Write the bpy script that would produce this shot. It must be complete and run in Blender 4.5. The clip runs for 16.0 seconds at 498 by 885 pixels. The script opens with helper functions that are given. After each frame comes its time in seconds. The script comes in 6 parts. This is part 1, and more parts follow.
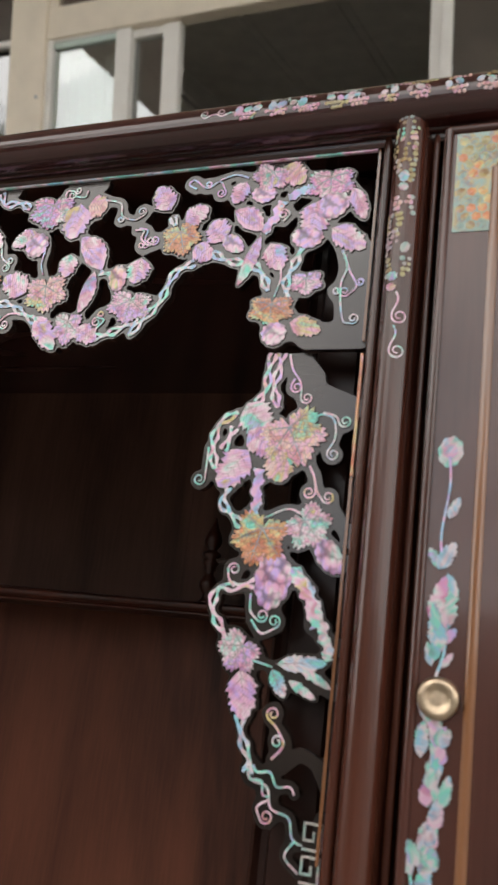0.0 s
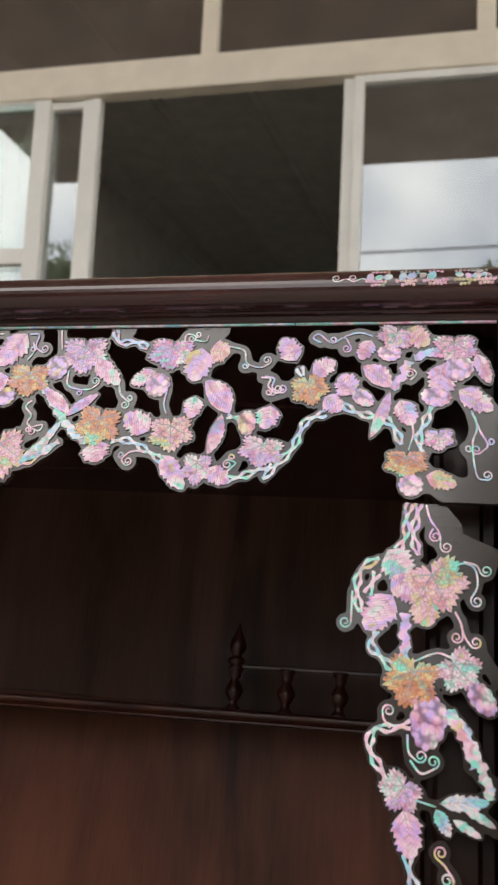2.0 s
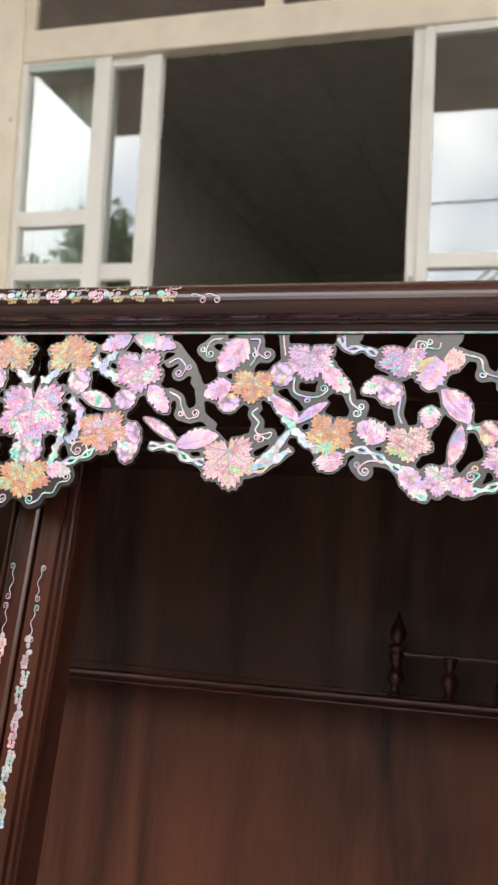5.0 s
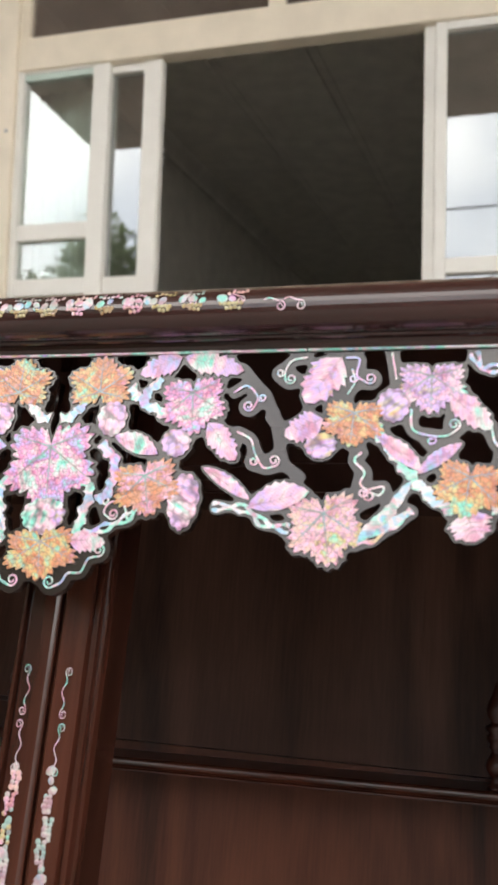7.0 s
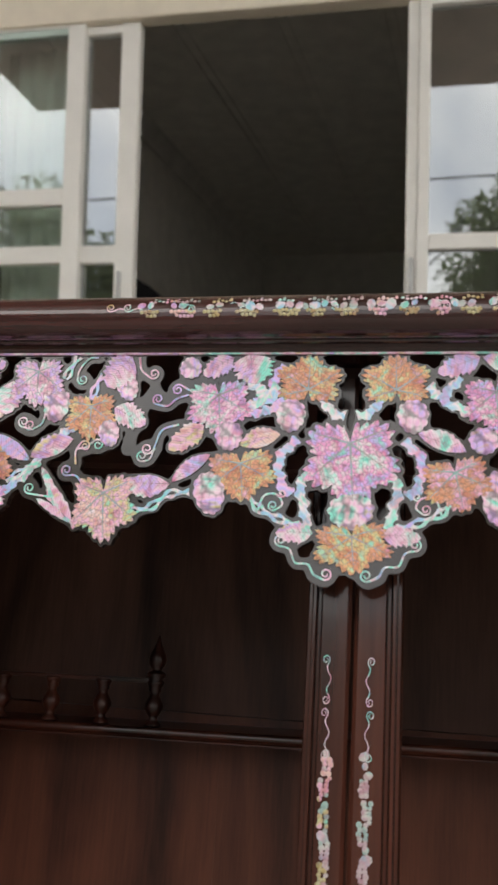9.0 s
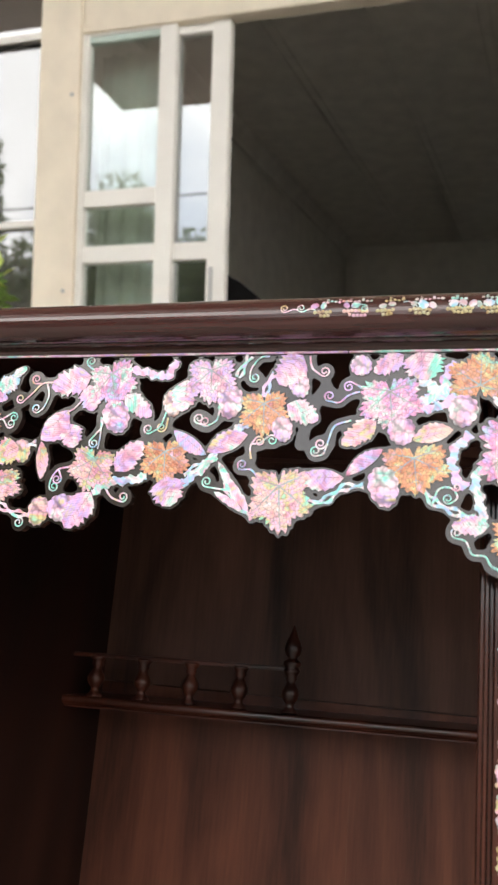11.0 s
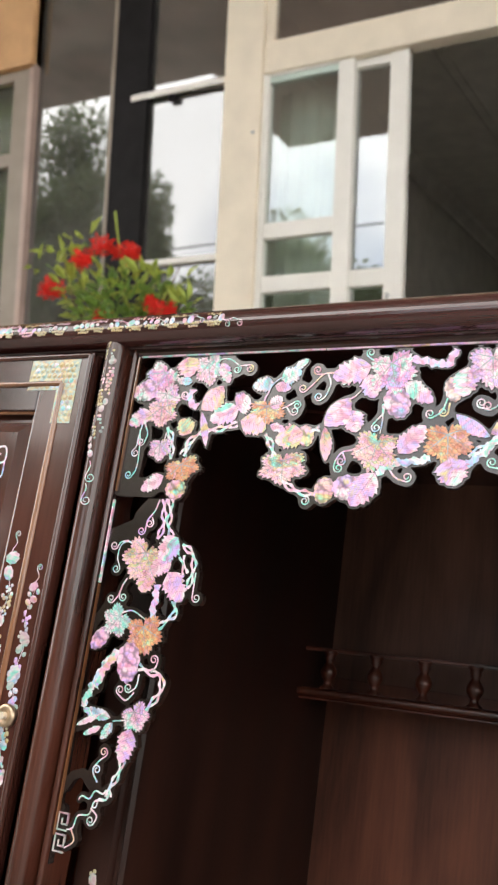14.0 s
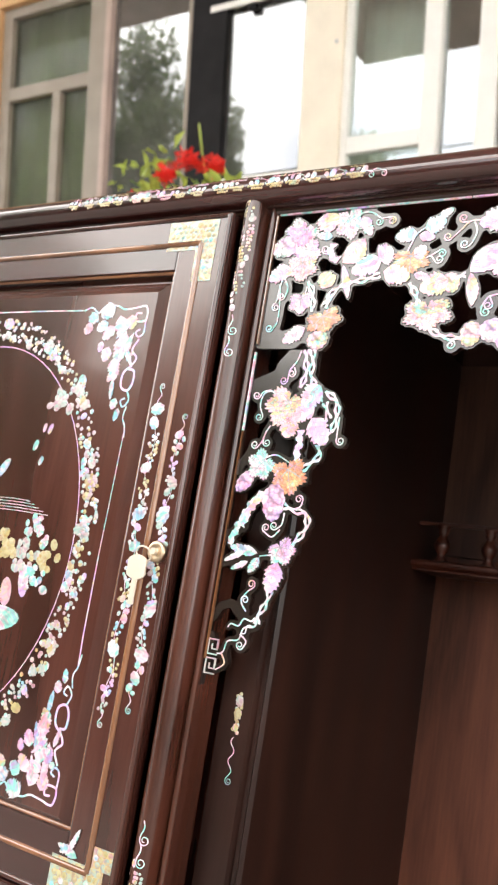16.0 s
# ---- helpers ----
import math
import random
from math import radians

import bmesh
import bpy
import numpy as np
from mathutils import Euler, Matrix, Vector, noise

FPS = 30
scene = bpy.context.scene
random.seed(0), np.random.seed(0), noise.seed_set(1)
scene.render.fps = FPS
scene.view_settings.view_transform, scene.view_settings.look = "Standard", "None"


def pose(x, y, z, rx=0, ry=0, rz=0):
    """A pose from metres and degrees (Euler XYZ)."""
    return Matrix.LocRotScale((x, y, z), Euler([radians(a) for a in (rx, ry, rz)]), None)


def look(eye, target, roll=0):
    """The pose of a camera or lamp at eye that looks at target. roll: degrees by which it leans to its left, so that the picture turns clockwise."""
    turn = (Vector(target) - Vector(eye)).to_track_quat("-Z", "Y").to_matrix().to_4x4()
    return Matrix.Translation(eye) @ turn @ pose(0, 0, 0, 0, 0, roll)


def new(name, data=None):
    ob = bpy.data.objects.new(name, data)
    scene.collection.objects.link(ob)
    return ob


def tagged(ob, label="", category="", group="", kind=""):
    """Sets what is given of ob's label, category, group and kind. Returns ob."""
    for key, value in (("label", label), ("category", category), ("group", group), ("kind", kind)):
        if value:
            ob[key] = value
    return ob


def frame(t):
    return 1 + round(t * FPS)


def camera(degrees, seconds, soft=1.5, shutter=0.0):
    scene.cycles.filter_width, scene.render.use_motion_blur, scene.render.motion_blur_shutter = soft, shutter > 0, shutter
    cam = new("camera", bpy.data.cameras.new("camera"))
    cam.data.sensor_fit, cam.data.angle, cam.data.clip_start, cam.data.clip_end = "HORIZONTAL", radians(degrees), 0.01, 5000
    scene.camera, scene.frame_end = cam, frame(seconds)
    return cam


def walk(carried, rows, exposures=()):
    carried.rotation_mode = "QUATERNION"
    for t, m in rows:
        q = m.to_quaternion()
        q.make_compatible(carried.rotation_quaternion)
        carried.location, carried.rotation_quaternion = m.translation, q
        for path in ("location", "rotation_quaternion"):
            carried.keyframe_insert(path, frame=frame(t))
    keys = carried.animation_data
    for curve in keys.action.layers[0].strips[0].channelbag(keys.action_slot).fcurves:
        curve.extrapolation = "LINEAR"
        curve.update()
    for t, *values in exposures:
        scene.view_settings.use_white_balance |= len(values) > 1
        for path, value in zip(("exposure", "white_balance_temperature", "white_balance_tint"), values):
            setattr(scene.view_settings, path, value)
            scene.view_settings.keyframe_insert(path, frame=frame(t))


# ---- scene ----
cam = camera(32.8, 16.0, 2.3)
PATH = [
    (0, (0.668, -0.465, 0.931), (-0.054, 1.336, 1.415), 6.9),
    (0.5, (0.616, -0.491, 0.947), (0.06, 1.356, 1.477), 6.4),
    (1, (0.569, -0.518, 0.957), (0.141, 1.343, 1.549), 5.6),
    (1.5, (0.545, -0.537, 0.949), (0.134, 1.317, 1.574), 5.2),
    (2, (0.511, -0.563, 0.957), (0.062, 1.274, 1.606), 5.6),
    (2.5, (0.487, -0.579, 0.957), (-0.013, 1.24, 1.621), 6.0),
    (3, (0.467, -0.578, 0.956), (-0.086, 1.228, 1.615), 6.3),
    (3.5, (0.449, -0.586, 0.993), (-0.109, 1.234, 1.609), 7.0),
    (4, (0.428, -0.607, 0.99), (-0.081, 1.256, 1.511), 7.0),
    (4.5, (0.39, -0.612, 0.983), (-0.151, 1.241, 1.507), 6.7),
    (4.7, (0.378, -0.617, 0.98), (-0.156, 1.237, 1.509), 6.6),
    (6.8, (0.281, -0.456, 1.036), (-0.246, 1.386, 1.61), 5.0),
    (7, (0.261, -0.462, 1.051), (-0.267, 1.383, 1.616), 5.0),
    (7.5, (0.186, -0.486, 1.058), (-0.238, 1.392, 1.599), 4.1),
    (8, (0.111, -0.512, 1.06), (-0.233, 1.386, 1.588), 3.4),
    (8.2, (0.089, -0.515, 1.055), (-0.252, 1.386, 1.576), 3.5),
    (10.5, (0.0, -0.555, 1.04), (-0.501, 1.32, 1.525), 4.6),
    (11, (-0.021, -0.563, 1.039), (-0.572, 1.299, 1.516), 4.9),
    (11.5, (-0.04, -0.588, 1.042), (-0.664, 1.25, 1.526), 5.2),
    (12, (-0.056, -0.602, 1.037), (-0.749, 1.203, 1.549), 6.0),
    (12.5, (-0.068, -0.62, 1.022), (-0.809, 1.152, 1.582), 7.3),
    (13, (-0.083, -0.629, 1.01), (-0.881, 1.112, 1.584), 7.9),
    (13.5, (-0.096, -0.631, 0.998), (-0.944, 1.094, 1.551), 8.2),
    (14, (-0.097, -0.622, 0.983), (-0.99, 1.093, 1.492), 8.1),
    (14.5, (-0.11, -0.622, 0.96), (-1.022, 1.097, 1.423), 8.5),
    (15, (-0.113, -0.618, 0.943), (-1.05, 1.096, 1.369), 8.9),
    (15.5, (-0.109, -0.621, 0.915), (-1.071, 1.087, 1.31), 9.5),
    (16, (-0.142, -0.653, 0.896), (-1.168, 1.03, 1.231), 9.4),
]
EXPOSURES = [(0, -0.18), (1.5, 0.0), (2.2, 0.12), (3.0, 0.55), (3.5, 0.5), (4.5, 0.45), (7, 0.48), (7.5, 0.25), (8, -0.22), (8.2, -0.25), (10.5, 0.58), (11, 0.62), (11.5, 0.48), (12.5, 0.52), (13.5, 0.42), (14.5, 0.82), (15.5, 1.1), (16, 1.08)]
# the cabinet leans back against the porch on its rear feet; the path is given in the cabinet's own frame
LEAN = Matrix.Translation((0, 0.53, 0)) @ Matrix.Rotation(radians(-11.96), 4, "X") @ Matrix.Translation((0, -0.53, 0))
walk(cam, [(t, LEAN @ look(eye, target, roll)) for t, eye, target, roll in PATH], EXPOSURES)

# ---------------------------------------------------------------- light
SUN_ELEVATION, SUN_ROTATION = 50.0, 238.0   # degrees; the sun stands behind the camera
cam.data.dof.use_dof, cam.data.dof.focus_distance, cam.data.dof.aperture_fstop = True, 0.72, 16.0
world = bpy.data.worlds.new("world")
scene.world = world
world.use_nodes = True
wn, wl = world.node_tree.nodes, world.node_tree.links
sky = wn.new("ShaderNodeTexSky")
sky.sky_type, sky.sun_disc = "NISHITA", False
sky.sun_elevation, sky.sun_rotation = radians(SUN_ELEVATION), radians(SUN_ROTATION)
sky.air_density, sky.dust_density = 1.0, 2.0
cloud_noise = wn.new("ShaderNodeTexNoise")
cloud_noise.inputs["Scale"].default_value, cloud_noise.inputs["Detail"].default_value = 2.2, 6.0
cloud_ramp = wn.new("ShaderNodeValToRGB")
cloud_ramp.color_ramp.elements[0].position, cloud_ramp.color_ramp.elements[1].position = 0.30, 0.52
cloud_mix = wn.new("ShaderNodeMix")
cloud_mix.data_type = "RGBA"
cloud_mix.inputs["B"].default_value = (16.0, 15.6, 15.0, 1)
wl.new(wn.new("ShaderNodeTexCoord").outputs["Generated"], cloud_noise.inputs["Vector"])
wl.new(cloud_noise.outputs["Fac"], cloud_ramp.inputs["Fac"])
wl.new(cloud_ramp.outputs["Color"], cloud_mix.inputs["Factor"])
wl.new(sky.outputs["Color"], cloud_mix.inputs["A"])
wl.new(cloud_mix.outputs["Result"], wn["Background"].inputs["Color"])
wn["Background"].inputs["Strength"].default_value = 0.175

sun = new("sun", bpy.data.lights.new("sun", "SUN"))
sun.data.energy, sun.data.angle, sun.data.color = 0.8, radians(62), (1.0, 0.94, 0.85)
az, el = radians(SUN_ROTATION), radians(SUN_ELEVATION)
sun_way = Vector((math.sin(az) * math.cos(el), math.cos(az) * math.cos(el), math.sin(el)))
sun.matrix_world = look(sun_way * 30, (0, 0, 0))


# ---------------------------------------------------------------- materials
def material(name, rough=0.5, metal=0.0, coat=0.0, spec=0.5):
    m = bpy.data.materials.new(name)
    m.use_nodes = True
    b = m.node_tree.nodes["Principled BSDF"]
    b.inputs["Roughness"].default_value, b.inputs["Metallic"].default_value = rough, metal
    b.inputs["Coat Weight"].default_value, b.inputs["Coat Roughness"].default_value = coat, 0.08
    b.inputs["Specular IOR Level"].default_value = spec
    return m, m.node_tree.nodes, m.node_tree.links, b


def node(nodes, kind, **inputs):
    n = nodes.new(kind)
    for key, value in inputs.items():
        n.inputs[key.replace("_", " ")].default_value = value
    return n


def ramp(nodes, *stops):
    r = nodes.new("ShaderNodeValToRGB")
    while len(r.color_ramp.elements) < len(stops):
        r.color_ramp.elements.new(0.5)
    for e, (p, c) in zip(r.color_ramp.elements, stops):
        e.position, e.color = p, (*c, 1)
    return r


def mapped(nodes, links, coordinates="Object", scale=(1, 1, 1)):
    tc, mp = nodes.new("ShaderNodeTexCoord"), nodes.new("ShaderNodeMapping")
    mp.inputs["Scale"].default_value = scale
    links.new(tc.outputs[coordinates], mp.inputs["Vector"])
    return mp.outputs["Vector"]


def bump(nodes, links, height, b, strength, distance):
    n = node(nodes, "ShaderNodeBump", Strength=strength, Distance=distance)
    links.new(height, n.inputs["Height"])
    links.new(n.outputs["Normal"], b.inputs["Normal"])


def wood(name, dark, light, along="z", rough=0.32, coat=0.35):
    """Stained wood with long grain, pores and cloudy figure."""
    m, n, l, b = material(name, rough, coat=coat)
    stretch = {"x": (0.06, 1, 1), "y": (1, 0.06, 1), "z": (1, 1, 0.06)}[along]
    v = mapped(n, l, "Object", stretch)
    grain = node(n, "ShaderNodeTexNoise", Scale=260.0, Detail=6.0, Roughness=0.65)
    cloud = node(n, "ShaderNodeTexNoise", Scale=8.0, Detail=3.0, Distortion=1.2)
    broad = mapped(n, l, "Object", tuple(0.2 if q < 1 else 1 for q in stretch))
    l.new(v, grain.inputs["Vector"]), l.new(broad, cloud.inputs["Vector"])
    add = n.new("ShaderNodeMath")
    add.operation = "MULTIPLY_ADD"
    add.inputs[1].default_value = 0.24
    l.new(grain.outputs["Fac"], add.inputs[0]), l.new(cloud.outputs["Fac"], add.inputs[2])
    mid = tuple((p + q) / 2 for p, q in zip(dark, light))
    r = ramp(n, (0.40, dark), (0.60, mid), (0.80, light))
    l.new(add.outputs[0], r.inputs["Fac"]), l.new(r.outputs["Color"], b.inputs["Base Color"])
    rr = n.new("ShaderNodeMapRange")
    rr.inputs["To Min"].default_value, rr.inputs["To Max"].default_value = rough - 0.07, rough + 0.10
    l.new(cloud.outputs["Fac"], rr.inputs["Value"]), l.new(rr.outputs["Result"], b.inputs["Roughness"])
    bump(n, l, grain.outputs["Fac"], b, 0.12, 0.0006)
    return m


ROSEWOOD_X = wood("rosewood_lengthwise", (0.009, 0.0034, 0.003), (0.066, 0.017, 0.014), "x", 0.24, 0.8)
ROSEWOOD_X.node_tree.nodes["Principled BSDF"].inputs["Coat IOR"].default_value = 1.5
ROSEWOOD_X.node_tree.nodes["Principled BSDF"].inputs["Coat Roughness"].default_value = 0.10
SPINDLE_WOOD = wood("turned_rosewood", (0.010, 0.003, 0.002), (0.085, 0.020, 0.010), "z", 0.3, 0.1)
MULLION = wood("mullion_wood", (0.010, 0.0040, 0.0032), (0.100, 0.030, 0.018), "z", 0.22, 0.35)
# polished wood, its base colour lightened to suggest golden highlights on the beads
HIGHLIGHT_WOOD = wood("highlight_edge_wood", (0.045, 0.015, 0.008), (0.28, 0.12, 0.055), "z", 0.14, 1.0)
ROSEWOOD_Z = wood("rosewood_upright", (0.010, 0.0042, 0.0034), (0.086, 0.028, 0.020), "z", 0.17, 0.7)
ROSEWOOD_Z.node_tree.nodes["Principled BSDF"].inputs["Coat IOR"].default_value = 1.45
# rosewood with a darkened colour that stands for shade inside the bay
ROSEWOOD_SHADED = wood("shaded_rosewood", (0.007, 0.0035, 0.003), (0.034, 0.012, 0.008), "z", 0.35, 0.08)
BOARD = wood("back_board_wood", (0.023, 0.009, 0.007), (0.200, 0.068, 0.040), "z", 0.45, 0.04)
BOARD_GREY = wood("upper_board_wood", (0.024, 0.011, 0.008), (0.19, 0.090, 0.064), "z", 0.5, 0.02)
for m in (BOARD, BOARD_GREY, ROSEWOOD_SHADED):
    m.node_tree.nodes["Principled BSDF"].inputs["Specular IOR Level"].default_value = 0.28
LACQUER = wood("lacquered_fretwork_wood", (0.011, 0.007, 0.006), (0.034, 0.020, 0.016), "x", 0.24, 0.75)
LACQUER.node_tree.nodes["Principled BSDF"].inputs["Coat IOR"].default_value = 1.5


def multiply(n, l, a, b, factor=1.0):
    mul = n.new("ShaderNodeMix")
    mul.data_type, mul.blend_type = "RGBA", "MULTIPLY"
    mul.inputs["Factor"].default_value = factor
    l.new(a, mul.inputs["A"]), l.new(b, mul.inputs["B"])
    return mul.outputs["Result"]


def pearl(name, a, b_, c, d, e, veins=0.0, hatch=0.0, berries=0.0):
    """Mother-of-pearl: drifting tints with fine rainbow streaks, thin-film sheen, engraved cells or hatching."""
    m, n, l, b = material(name, 0.28, coat=0.35, spec=0.7)
    v = mapped(n, l, "Object")
    info = n.new("ShaderNodeObjectInfo")
    shift = n.new("ShaderNodeVectorMath")
    shift.operation = "MULTIPLY_ADD"
    l.new(info.outputs["Random"], shift.inputs[0])
    shift.inputs[1].default_value = (3.1, 1.7, 2.3)
    l.new(v, shift.inputs[2])
    tint = node(n, "ShaderNodeTexNoise", Scale=58.0, Detail=1.5, Roughness=0.45, Distortion=0.8)
    l.new(shift.outputs[0], tint.inputs["Vector"])
    turn = n.new("ShaderNodeVectorRotate")
    turn.rotation_type = "Y_AXIS"
    l.new(shift.outputs[0], turn.inputs["Vector"])
    angle = n.new("ShaderNodeMath")
    angle.operation = "MULTIPLY"
    angle.inputs[1].default_value = 40.0
    l.new(info.outputs["Random"], angle.inputs[0]), l.new(angle.outputs[0], turn.inputs["Angle"])
    squeeze = n.new("ShaderNodeMapping")
    squeeze.inputs["Scale"].default_value = (1.0, 1.0, 0.22)
    l.new(turn.outputs[0], squeeze.inputs["Vector"])
    streak = node(n, "ShaderNodeTexNoise", Scale=340.0, Detail=1.0, Roughness=0.5)
    l.new(squeeze.outputs[0], streak.inputs["Vector"])
    both = n.new("ShaderNodeMix")
    both.inputs["Factor"].default_value = 0.27
    l.new(tint.outputs["Fac"], both.inputs["A"]), l.new(streak.outputs["Fac"], both.inputs["B"])
    r = ramp(n, (0.31, a), (0.41, b_), (0.50, c), (0.59, d), (0.69, e))
    if veins:                               # every engraved cell catches the light in a tint of its own
        facet = node(n, "ShaderNodeTexVoronoi", Scale=360.0)
        l.new(v, facet.inputs["Vector"])
        tone = n.new("ShaderNodeSeparateColor")
        l.new(facet.outputs["Color"], tone.inputs["Color"])
        cellwise = n.new("ShaderNodeMix")
        cellwise.inputs["Factor"].default_value = 0.10
        l.new(both.outputs["Result"], cellwise.inputs["A"]), l.new(tone.outputs["Red"], cellwise.inputs["B"])
        l.new(cellwise.outputs["Result"], r.inputs["Fac"])
    else:
        l.new(both.outputs["Result"], r.inputs["Fac"])
    fine = node(n, "ShaderNodeTexNoise", Scale=110.0, Detail=3.0, Distortion=0.8)
    l.new(shift.outputs[0], fine.inputs["Vector"])
    height = fine.outputs["Fac"]
    carved = ramp(n, (0.36, (0.72, 0.38, 0.50)), (0.50, (1, 1, 1)))
    l.new(height, carved.inputs["Fac"])
    colour = multiply(n, l, r.outputs["Color"], carved.outputs["Color"], 0.62)
    lines = None
    if veins:
        cells = node(n, "ShaderNodeTexVoronoi", Scale=360.0)
        cells.feature = "DISTANCE_TO_EDGE"
        l.new(v, cells.inputs["Vector"])
        lines, far = cells.outputs["Distance"], 0.09
    if berries:
        dots = node(n, "ShaderNodeTexVoronoi", Scale=200.0, Randomness=0.8)
        l.new(v, dots.inputs["Vector"])
        away = n.new("ShaderNodeMath")
        away.operation = "SUBTRACT"
        away.inputs[0].default_value = 0.72
        l.new(dots.outputs["Distance"], away.inputs[1])
        lines, far = away.outputs[0], 0.30
    if hatch:
        uv = mapped(n, l, "UV")
        wave = node(n, "ShaderNodeTexWave", Scale=2.6, Distortion=2.0, Detail=2.0)
        wave.bands_direction = "DIAGONAL"
        l.new(uv, wave.inputs["Vector"])
        lines, far = wave.outputs["Fac"], 0.3
    if lines:
        edge = n.new("ShaderNodeMapRange")
        edge.inputs["From Max"].default_value = far
        edge.inputs["To Min"].default_value = 1 - (veins or hatch or berries)
        l.new(lines, edge.inputs["Value"])
        colour, height = multiply(n, l, colour, edge.outputs["Result"]), edge.outputs["Result"]
    shell = n.new("ShaderNodeRGB")
    shell.outputs[0].default_value = (0.94, 0.92, 0.93, 1)
    lively = node(n, "ShaderNodeHueSaturation", Hue=0.517, Saturation=1.06)
    l.new(multiply(n, l, colour, shell.outputs[0]), lively.inputs["Color"])
    l.new(lively.outputs["Color"], b.inputs["Base Color"])
    b.inputs["Thin Film Thickness"].default_value, b.inputs["Thin Film IOR"].default_value = 480.0, 1.6
    swell = node(n, "ShaderNodeBump", Strength=0.6, Distance=0.004)
    l.new(both.outputs["Result"], swell.inputs["Height"])
    cut = node(n, "ShaderNodeBump", Strength=0.35, Distance=0.0006)
    l.new(height, cut.inputs["Height"]), l.new(swell.outputs["Normal"], cut.inputs["Normal"])
    l.new(cut.outputs["Normal"], b.inputs["Normal"])
    return m


PINK, ROSE, PALE = (0.92, 0.40, 0.74), (0.95, 0.58, 0.84), (0.97, 0.84, 0.90)
MINT, AQUA, LILAC = (0.30, 0.88, 0.66), (0.40, 0.78, 0.92), (0.66, 0.52, 0.95)
PEACH, ORANGE, GOLD = (0.96, 0.62, 0.56), (0.82, 0.29, 0.19), (0.80, 0.62, 0.32)
RUSSET = (0.74, 0.34, 0.26)
TINTS = {"p": (MINT, PALE, ROSE, LILAC, GOLD), "o": (MINT, GOLD, ORANGE, RUSSET, ROSE), "m": (MINT, PALE, PINK, LILAC, MINT),
         "g": (MINT, AQUA, PALE, MINT, LILAC), "v": (AQUA, LILAC, ROSE, PALE, PINK), "w": (LILAC, MINT, PALE, ROSE, GOLD), "r": (MINT, GOLD, ROSE, PEACH, PALE)}
VINE_TINTS = dict(TINTS, m=(ROSE, MINT, PALE, AQUA, LILAC), v=(LILAC, AQUA, ROSE, LILAC, AQUA))
VINE_TINTS["y"] = ((0.50, 0.42, 0.22), (0.64, 0.52, 0.28), (0.66, 0.60, 0.40), (0.62, 0.42, 0.18), (0.44, 0.52, 0.34))
VINE_TINTS["s"] = ((0.60, 0.66, 0.62), (0.40, 0.62, 0.55), (0.72, 0.68, 0.64), (0.68, 0.50, 0.58), (0.46, 0.58, 0.66))
VINE_TINTS["t"] = ((0.30, 0.48, 0.42), (0.58, 0.50, 0.28), (0.34, 0.52, 0.48), (0.62, 0.46, 0.24), (0.50, 0.36, 0.40))
TINT_NAMES = {"y": "gold", "s": "silver", "t": "teal", "p": "pink", "o": "orange", "m": "opal", "g": "green", "v": "violet", "w": "white", "r": "peach"}
LEAF_PEARL = {k: pearl("leaf_pearl_" + TINT_NAMES[k], *c, veins=0.55) for k, c in TINTS.items()}
HATCHED_PEARL = {k: pearl("hatched_pearl_" + TINT_NAMES[k], *c, hatch=0.22) for k, c in TINTS.items()}
GRAPE_PEARL = {k: pearl("grape_pearl_" + TINT_NAMES[k], *c, berries=0.6) for k, c in TINTS.items()}
VINE_PEARL = {k: pearl("vine_pearl_" + TINT_NAMES[k], *c) for k, c in VINE_TINTS.items()}


def plain(name, colour, rough=0.5, metal=0.0, spread=0.12, scale=6.0, relief=0.1, coat=0.0):
    """A painted, cast or mineral surface: broad stains, fine grain, soft relief."""
    m, n, l, b = material(name, rough, metal, coat)
    v = mapped(n, l, "Object")
    big = node(n, "ShaderNodeTexNoise", Scale=scale, Detail=5.0)
    fine = node(n, "ShaderNodeTexNoise", Scale=scale * 40, Detail=3.0)
    l.new(v, big.inputs["Vector"]), l.new(v, fine.inputs["Vector"])
    lo = tuple(c * (1 - spread) for c in colour)
    hi = tuple(min(1, c * (1 + spread)) for c in colour)
    r = ramp(n, (0.3, lo), (0.7, hi))
    l.new(big.outputs["Fac"], r.inputs["Fac"]), l.new(r.outputs["Color"], b.inputs["Base Color"])
    bump(n, l, fine.outputs["Fac"], b, relief, 0.002)
    return m


CREAM = plain("cream_paint", (0.85, 0.76, 0.62), 0.5, spread=0.06)
WHITE_PAINT = plain("white_paint", (0.87, 0.85, 0.80), 0.4, spread=0.04)
GREEN_PAINT = plain("pale_green_paint", (0.55, 0.66, 0.60), 0.45, spread=0.06)
CEILING = plain("ceiling_board", (0.84, 0.81, 0.74), 0.8, spread=0.08)
ROOM_WALL = plain("room_wall_paint", (0.80, 0.78, 0.72), 0.8, spread=0.08)
DARK = plain("dark_stone", (0.014, 0.013, 0.014), 0.6, spread=0.3)
DARK.node_tree.nodes["Principled BSDF"].inputs["Specular IOR Level"].default_value = 0.12
GREY_METAL = plain("grey_metal", (0.45, 0.45, 0.44), 0.45, 0.6)
BROWN_FRAME = plain("brown_metal_frame", (0.30, 0.25, 0.20), 0.4)
CURTAIN = plain("pale_green_curtain", (0.79, 0.82, 0.77), 0.9, spread=0.2, scale=3)
END_CURTAIN = plain("grey_green_curtain", (0.50, 0.52, 0.40), 0.9, spread=0.2, scale=3)
PINK_TRIM = plain("brownish_pink_trim", (0.46, 0.34, 0.29), 0.45)
ORANGE_PAINT = plain("ochre_paint", (0.62, 0.36, 0.17), 0.6)
